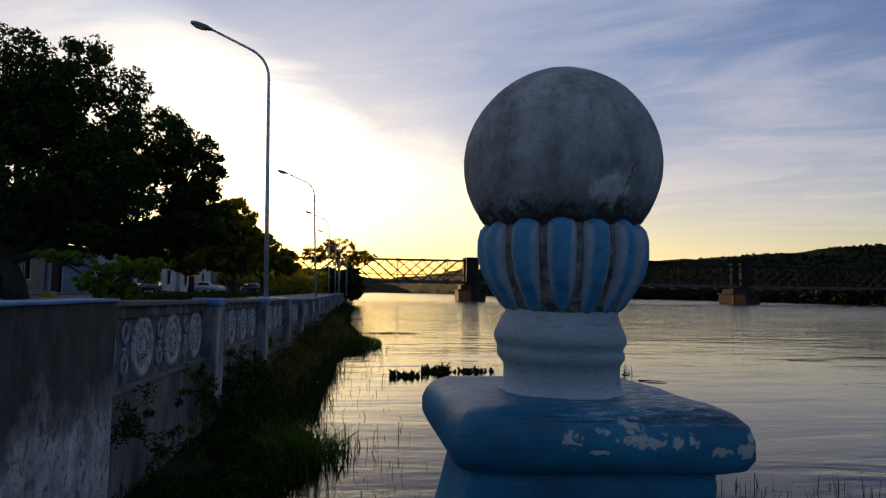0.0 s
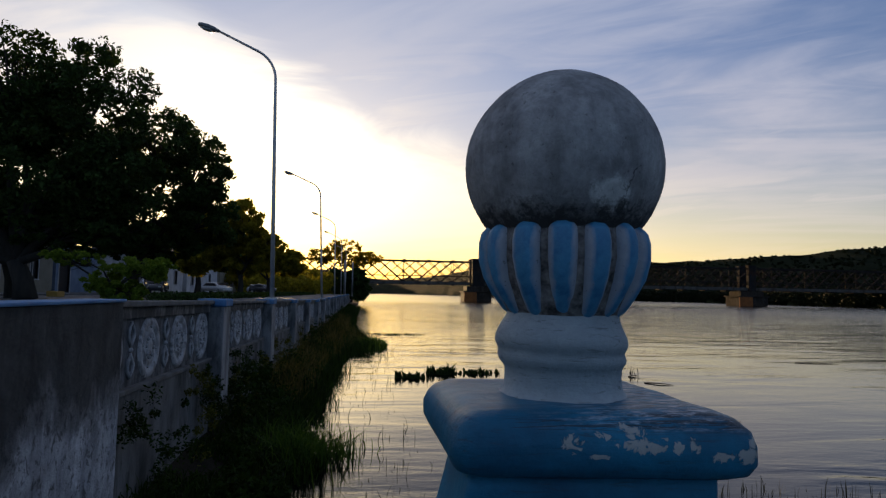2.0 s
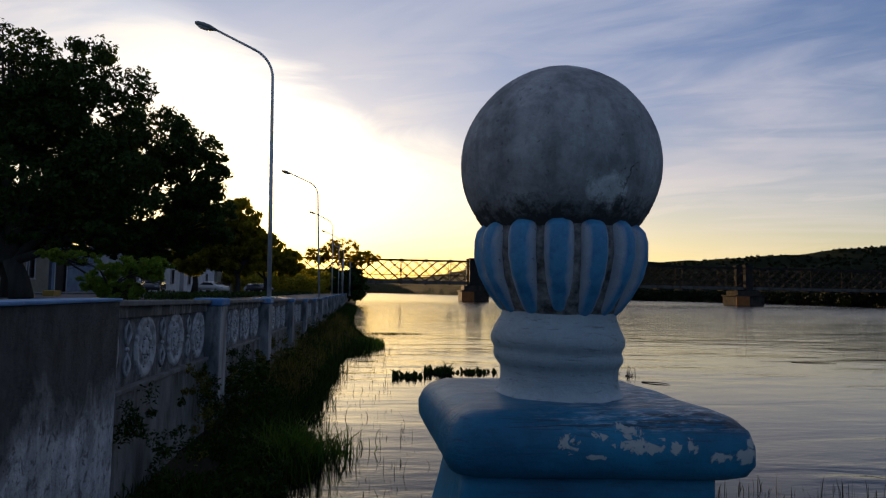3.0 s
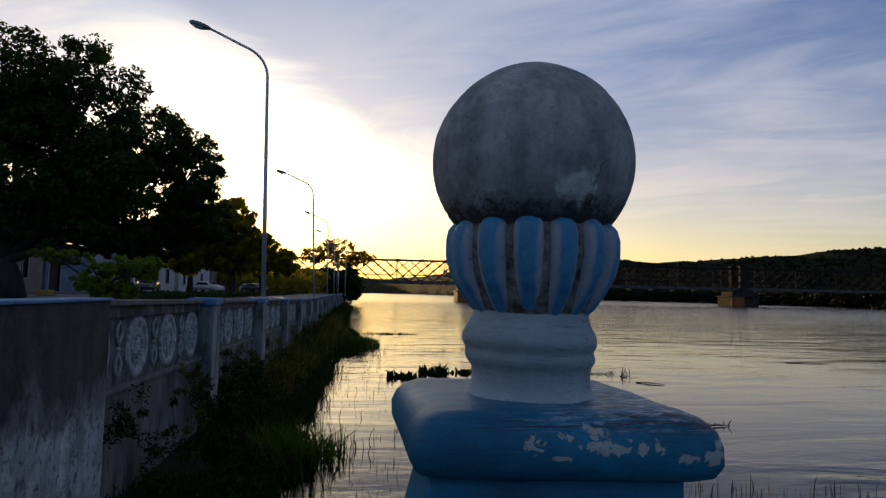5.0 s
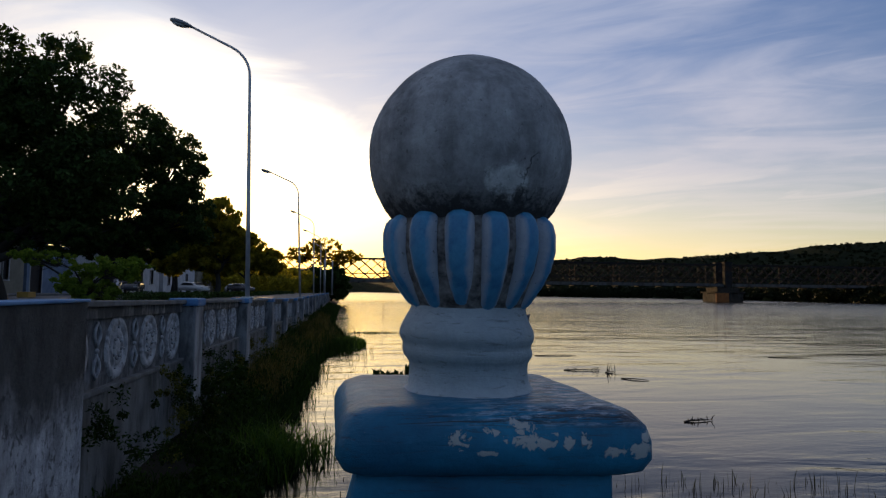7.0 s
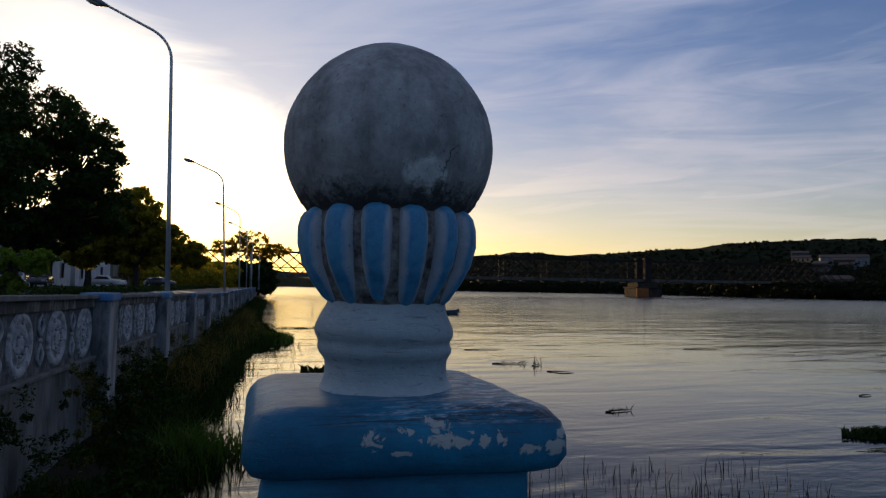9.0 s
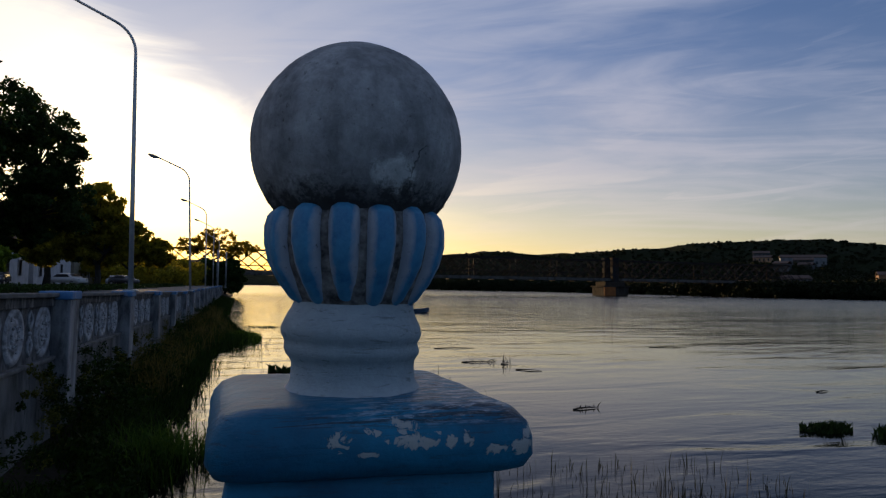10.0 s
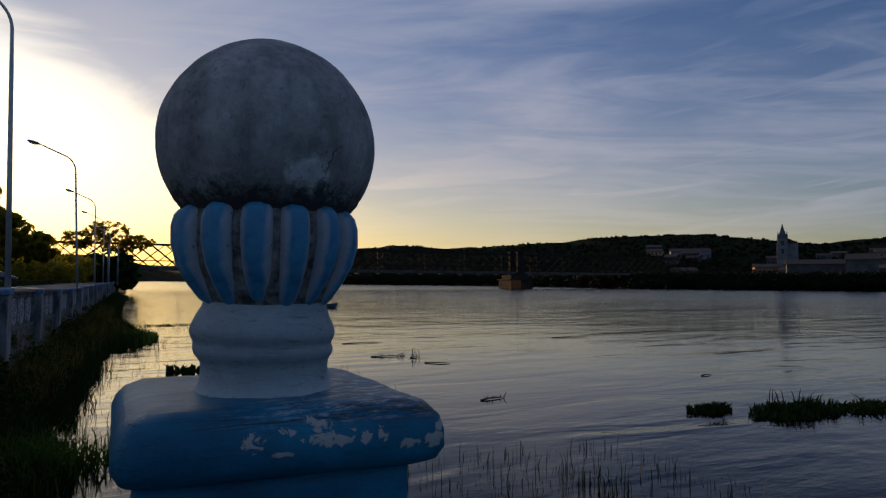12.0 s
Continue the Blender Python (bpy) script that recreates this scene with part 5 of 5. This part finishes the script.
cx, cy = polar(55.3, 420)
cz = hill_height(55.3, 420) - 1.0
TOWER, SPIRE = 27.6 - cz, 36.4 - cz
church = thing("church", pose(cx, cy, cz, 0, 0, -55.3), "white church with a pointed slate spire on the hillside", "church")
part("nave", boxes((-3.2, 8.0, -4, 16, 0, TOWER - 3.0), bevel=0.1), M_FARWHITE, church)
b = bmesh.new()
loft(b, [[Vector((x, yy, z)) for x, z in ((-3.7, TOWER - 3.0), (8.5, TOWER - 3.0), (2.4, TOWER + 0.2))] for yy in (-4.3, 16.3)])
part("roof", b, M_TILE, church)
part("tower", boxes((-2.6, 2.6, -6.6, -1.4, 0, TOWER - 0.6), (-2.9, 2.9, -6.9, -1.1, TOWER - 0.6, TOWER), bevel=0.1), M_FARWHITE, church)
b = bmesh.new()
loft(b, [[Vector((s * px, -4.0 + s * py, z)) for px, py in ((-2.0, -2.0), (0, -2.4), (2.0, -2.0), (2.4, 0), (2.0, 2.0), (0, 2.4), (-2.0, 2.0), (-2.4, 0))] for s, z in ((0.95, TOWER), (0.86, TOWER + 2.2), (0.42, TOWER + 5.0), (0.02, SPIRE))])
part("spire", b, M_SLATE, church)
for sx in (-2.3, 2.3):
    for sy in (-6.3, -1.7):
        part("pinnacle", tube(bmesh.new(), [(sx, sy, TOWER), (sx, sy, TOWER + 1.6), (sx, sy, TOWER + 4.2)], [0.5, 0.45, 0.04], 6), M_SLATE, church)
for zz in (TOWER - 4.2, TOWER - 9.0):
    part("window", boxes((-0.7, 0.7, -6.68, -6.5, zz, zz + 2.6)), M_DARK, church)

# ---- plants on the bank and in the water ----
def blades(name, roots, heights, widths, lean, seed, material, label, category):
    g = np.random.default_rng(seed)
    roots = np.asarray(roots, float)
    n = len(roots)
    h = np.asarray(heights, float)
    a = g.random(n) * 2 * np.pi
    l = lean * h * g.random(n)
    d = np.stack([np.cos(a), np.sin(a), np.zeros(n)], 1)
    a2 = g.random(n) * np.pi
    s = np.stack([np.cos(a2), np.sin(a2), np.zeros(n)], 1) * (np.asarray(widths) / 2)[:, None]
    zed = np.array((0, 0, 1.0))
    midp = roots + d * (l * 0.35)[:, None] + zed * (h * 0.6)[:, None]
    tip = roots + d * l[:, None] + zed * (h * (1 - 0.25 * lean * g.random(n)))[:, None]
    verts = np.stack([roots - s, roots + s, midp + s * 0.75, tip + s * 0.12, tip - s * 0.12, midp - s * 0.75], 1).reshape(-1, 3)
    base_i = np.arange(n)[:, None] * 6
    faces = np.concatenate([base_i + np.array([[0, 1, 2, 5]]), base_i + np.array([[5, 2, 3, 4]])], 0)
    ob = quick_mesh(name, verts, faces, material)
    return tagged(ob, label, category, kind="stuff")


def bank_z(x, y):
    edge = along(BANK, y)
    u = max(0.0, min(1.0, (x + 2.6) / (edge + 0.7 + 2.6)))
    return -0.75 + (WATER_Z + 0.40) * u ** 0.8


g = np.random.default_rng(9)
roots, hs, ws = [], [], []
for i in range(26000):
    y = 5.5 + 110 * g.random() ** 2.2
    edge = along(BANK, y) + 0.15
    x = -2.45 + (edge + 2.45) * g.random() ** 0.8
    clump = 0.5 + 0.5 * noise.noise((x * 1.3, y * 0.7, 5))
    if clump < (0.46 if y < 14 else 0.28):
        continue
    roots.append((x, y, max(bank_z(x, y), WATER_Z) - 0.03))
    hs.append((0.12 + 0.42 * clump * g.random()) * (1.0 if y < 30 else 1.25))
    ws.append(0.012 + 0.012 * g.random() + y * 0.0004)
blades("bank_grass", roots, hs, ws, 0.8, 10, M_GRASS, "dense dark green grass on the river bank", "grass")

cs, ss = [], []
for i in range(95):
    y = 12.0 + 60 * g.random() ** 1.7
    cs.append((-2.25 + 0.35 * g.random(), y, -0.9 + 0.75 * g.random() ** 2.0))
    ss.append(0.14 + 0.20 * g.random())
for i in range(80):
    y = 10.5 + 95 * g.random() ** 1.5
    edge = along(BANK, y)
    cs.append((-2.2 + (edge + 1.8) * g.random(), y, -1.12 + 0.30 * g.random()))
    ss.append(0.16 + 0.22 * g.random() + y * 0.004)
for i in range(120):
    cs.append((-2.2 + 1.25 * g.random(), 6.8 + 4.4 * g.random(), -1.20 + 0.16 * g.random()))
    ss.append(0.10 + 0.13 * g.random())
v, f = leaf_cloud(cs, ss, 80, 0.10, 12, 0.8)
tagged(quick_mesh("bank_weeds", v, f, M_GRASS), "tangled dark weeds against the wall", "weeds", kind="stuff")

# loose leafy weeds climbing in front of the wall, with bare wall between them
TOPS = [(7.0, -0.3), (7.25, 0.42), (8.1, 0.40), (8.5, -0.35), (9.3, -0.25), (9.9, 0.34), (11.2, 0.40), (11.9, -0.1), (12.6, 0.35), (15.5, 0.22), (16.6, -0.2), (18.5, 0.15), (24.0, 0.0), (40.0, 0.3)]
for label, material, seed, count, far in (("dark leafy weeds climbing the stained wall", M_GRASS, 31, 260, 12), ("yellowish weeds sprouting along the wall foot", M_WEED, 32, 230, 22)):
    cs, ss = [], []
    for i in range(count):
        y = (7.08 if material is M_GRASS else 9.6) + far * g.random() ** 1.3
        top = along(TOPS, y)
        u = g.random()
        z = -1.25 + (top + 1.25) * u ** 0.8
        if noise.noise((y * 2.3, z * 2.0, seed)) < -0.05:
            continue
        cs.append((-2.33 + 0.06 * g.random() + 0.34 * (1 - u) ** 1.5, y, z))
        ss.append((0.07 + 0.10 * g.random()) * (1.15 - 0.4 * u))
    v, f = leaf_cloud(cs, ss, 56, 0.052, seed, 1.1)
    tagged(quick_mesh("wall_weeds", v, f, material), label, "weeds", kind="stuff")

# dry brown grass and stalks on the bank further along
roots, hs, ws = [], [], []
for i in range(2600):
    y = 16 + 45 * g.random() ** 1.3
    x = -2.3 + (along(BANK, y) + 1.9) * g.random() ** 1.2
    roots.append((x, y, max(bank_z(x, y), WATER_Z) - 0.03))
    hs.append(0.35 + 0.65 * g.random() ** 1.4)
    ws.append(0.014 + 0.014 * g.random())
blades("dry_bank_grass", roots, hs, ws, 0.8, 18, M_DRY, "dry brown grass stalks on the river bank", "grass")
# a tall arching tuft at the water's edge, and lower ones along the bank
for material, label, spots in (
        (M_TUFT, "tall arching green grass tuft at the water's edge", ((-0.85, 11.3, 0.50, 0.85, 620, 0.72), (-0.2, 11.6, 0.35, 0.5, 90, 0.55))),
        (M_GRASS, "tall arching grass along the river bank", ((-1.5, 12.9, 0.5, 1.2, 420, 0.60), (-1.2, 16.5, 0.5, 1.5, 400, 0.55), (-1.0, 22.0, 0.5, 2.0, 400, 0.6), (-0.2, 31.0, 0.9, 2.6, 900, 0.75), (-1.5, 27.0, 0.5, 3.0, 400, 0.8)))):
    roots, hs, ws = [], [], []
    for cx, cy, sx, sy, n, h in spots:
        for i in range(n):
            x, y = cx + sx * g.normal() * 0.6, cy + sy * g.normal() * 0.6
            x = max(-2.2, x)
            roots.append((x, y, max(bank_z(x, y), WATER_Z) - 0.03))
            hs.append(h * (0.35 + 0.65 * g.random()))
            ws.append(0.014 + 0.016 * g.random())
    blades("tall_bank_grass", roots, hs, ws, 1.25, 15, material, label, "grass")
roots, hs, ws = [], [], []
for i in range(420):
    y = 8.5 + 20 * g.random() ** 1.4
    x = along(BANK, y) + 0.1 + 1.8 * g.random() ** 2.2
    roots.append((x, y, WATER_Z - 0.05))
    hs.append(0.08 + 0.36 * g.random() ** 1.8)
    ws.append(0.010 + 0.008 * g.random())
blades("bank_reeds", roots, hs, ws, 0.45, 13, M_REED, "thin reeds standing in shallow water by the bank", "reeds")
roots, hs, ws = [], [], []
for i in range(950):
    x = 2.4 + 5.6 * g.random()
    y = 6.0 + 3.4 * g.random() + 0.15 * (5 - x)
    if noise.noise((x * 1.1, y * 1.1, 7)) < -0.12:
        continue
    roots.append((x, y, WATER_Z - 0.05))
    hs.append(0.07 + 0.34 * g.random() ** 2.4)
    ws.append(0.008 + 0.008 * g.random())
for i in range(150):
    x, y = 6.1 + 0.55 * g.normal(), 7.3 + 0.45 * g.normal()
    roots.append((x, y, WATER_Z - 0.05))
    hs.append(0.06 + 0.32 * g.random() ** 1.8)
    ws.append(0.010 + 0.012 * g.random())
for i in range(60):
    roots.append((3.0 + 3.0 * g.random(), 14 + 5 * g.random(), WATER_Z - 0.05))
    hs.append(0.2 + 0.5 * g.random())
    ws.append(0.015)
blades("shallow_reeds", roots, hs, ws, 0.3, 14, M_REED, "sparse thin reeds rising from the shallows", "reeds")


def floating_patch(name, at, size, n, h, seed, label, broad=1.0, material=None):
    gg = np.random.default_rng(seed)
    roots, hs, ws = [], [], []
    for i in range(n):
        a, r = gg.random() * 6.283, gg.random() ** 0.6
        x, y = at[0] + size[0] * r * math.cos(a), at[1] + size[1] * r * math.sin(a)
        if noise.noise((x * 2.4, y * 2.4, seed)) < -0.25:
            continue
        roots.append((x, y, WATER_Z - 0.02))
        hs.append(h * (0.18 + 0.82 * gg.random() ** 1.6) * (1.0 - 0.35 * r) * (0.8 + 0.7 * noise.noise((x * 1.9, y * 1.9, seed + 3))))
        ws.append((0.03 + 0.03 * gg.random()) * broad)
    return blades(name, roots, hs, ws, 0.9, seed, material or M_FLOAT, label, "water plants")


floating_patch("water_hyacinth", (1.75, 21.3), (0.50, 0.35), 150, 0.46, 81, "floating patch of water hyacinth leaves", 2.6)
floating_patch("water_hyacinth", (2.9, 22.3), (0.50, 0.35), 150, 0.58, 82, "floating patch of water hyacinth leaves", 2.6)
floating_patch("water_hyacinth", (4.2, 22.5), (0.85, 0.30), 170, 0.42, 83, "floating patch of water hyacinth leaves", 2.6)
floating_patch("water_grass", (11.75, 10.2), (0.58, 0.35), 700, 0.34, 84, "floating island of green water grass")
floating_patch("water_grass", (13.5, 9.25), (1.45, 0.65), 2400, 0.44, 85, "floating island of green water grass")
floating_patch("water_grass", (15.5, 8.75), (1.2, 0.5), 900, 0.34, 86, "floating island of green water grass")
floating_patch("grass_spit", (0.5, 34), (1.0, 3.6), 1600, 0.6, 87, "grassy spit growing out from the bank", 1.2, M_SPIT)
floating_patch("grass_spit", (2.4, 42.5), (2.0, 1.0), 600, 0.22, 88, "low floating strip of water plants")

def drift_branch(at, length, turn_deg, seed, label, twigs=5, lift=0.10):
    """A dead branch half sunk in the water, its twigs rising a little."""
    r = random.Random(seed)
    br = thing("drift_branch", pose(at[0], at[1], WATER_Z, 0, 0, turn_deg), label, "branch", "branches drifting on the river")
    main = [Vector((length * (u - 0.5), 0.025 * length * math.sin(4 * u + seed), 0.012 + 0.02 * math.sin(3.1 * u))) for u in (0, 0.25, 0.5, 0.75, 1.0)]
    part("stem", tube(bmesh.new(), main, [0.022, 0.020, 0.017, 0.013, 0.006], 6), M_DRIFT, br, smooth=True)
    for k in range(twigs):
        u = r.uniform(0.15, 0.95)
        p = main[0].lerp(main[-1], u)
        d = Vector((r.uniform(-0.6, 0.9), r.uniform(-0.8, 0.8), 0)).normalized() * r.uniform(0.10, 0.32) * length * 0.6
        up_z = r.uniform(0.2, 1.0) * lift
        part("twig", tube(bmesh.new(), [p, p + d * 0.5 + Vector((0, 0, up_z * 0.7)), p + d + Vector((0, 0, up_z))], [0.013, 0.010, 0.004], 5), M_DRIFT, br, smooth=True)
    return br


drift_branch((8.1, 13.4), 0.75, 10, 1, "forked dead branch drifting on the calm river", 9, 0.16)
drift_branch((8.9, 22.3), 1.3, -8, 2, "tangle of dark twigs floating on the river", 12, 0.12)
drift_branch((9.75, 21.7), 0.5, 20, 3, "small dead branch with upright twigs in the water", 6, 0.42)
drift_branch((9.75, 19.8), 0.9, -38, 4, "bare dark stick lying on the water", 1, 0.04)
drift_branch((9.7, 27.4), 1.9, -6, 5, "long dark stick floating on the river", 2, 0.04)
drift_branch((20.2, 25.9), 1.8, -20, 6, "dark drifting stick far out on the river", 2, 0.05)
drift_branch((16.0, 13.9), 0.45, 5, 7, "short dark stick floating on the river", 2, 0.05)
drift_branch((13.6, 9.9), 1.1, 12, 8, "dead twigs lying across a floating grass island", 10, 0.45)
drift_branch((14.4, 9.7), 1.0, -10, 9, "dead twigs lying across a floating grass island", 9, 0.42)

for k, (x, y, sx, sy, n) in enumerate(((2.0, 27.0, 1.2, 2.5, 22), (3.2, 24.5, 0.8, 0.8, 14), (1.2, 24.0, 0.8, 1.5, 26), (4.5, 31.0, 1.6, 0.6, 14), (10.5, 26.0, 1.8, 0.3, 16), (13.0, 22.0, 0.5, 0.15, 9), (16.0, 19.0, 0.25, 0.1, 6), (20.0, 30.0, 2.5, 0.3, 12), (14.0, 38.0, 3.0, 0.4, 20))):
    floating_patch("floating_debris", (x, y), (sx, sy), n, 0.10, 100 + k, "scattered dark leaves floating on the river")

# ---- small boat ----
boat = thing("rowing_boat", pose(17.6, 64.0, WATER_Z, 0, 0, 80), "small dark blue wooden boat on the river", "boat")
b = bmesh.new()
loops = []
for y, w, zk, zt in ((-2.0, 0.05, 0.10, 0.55), (-1.6, 0.35, -0.05, 0.45), (-0.6, 0.62, -0.12, 0.36), (0.6, 0.66, -0.12, 0.34), (1.7, 0.52, -0.08, 0.38)):
    loops.append([Vector((-w, y, zt)), Vector((-w * 0.8, y, zk + 0.1)), Vector((0, y, zk)), Vector((w * 0.8, y, zk + 0.1)), Vector((w, y, zt)), Vector((w * 0.88, y, zt)), Vector((0, y, zk + 0.10)), Vector((-w * 0.88, y, zt))])
loft(b, loops)
bmesh.ops.recalc_face_normals(b, faces=b.faces)
part("hull", b, M_BOAT, boat)
for yy in (-0.7, 0.6):
    part("bench", boxes((-0.56, 0.56, yy - 0.12, yy + 0.12, 0.18, 0.22)), M_BARK, boat)

# ---- poles at the street's end ----
for x, y, h in ((-3.0, 112, 6.2), (-3.3, 118, 6.8), (-1.9, 121, 6.6)):
    pole = thing("white_pole", pose(x, y, STREET_Z - 0.3), "slim pale pole at the end of the wall", "pole", "poles at the end of the wall")
    part("shaft", tube(bmesh.new(), [(0, 0, 0), (0, 0, h)], [0.16, 0.12], 8), M_PIL, pole, smooth=True)
    part("foot", boxes((-0.25, 0.25, -0.25, 0.25, 0, 0.15), bevel=0.03), M_PIL, pole)
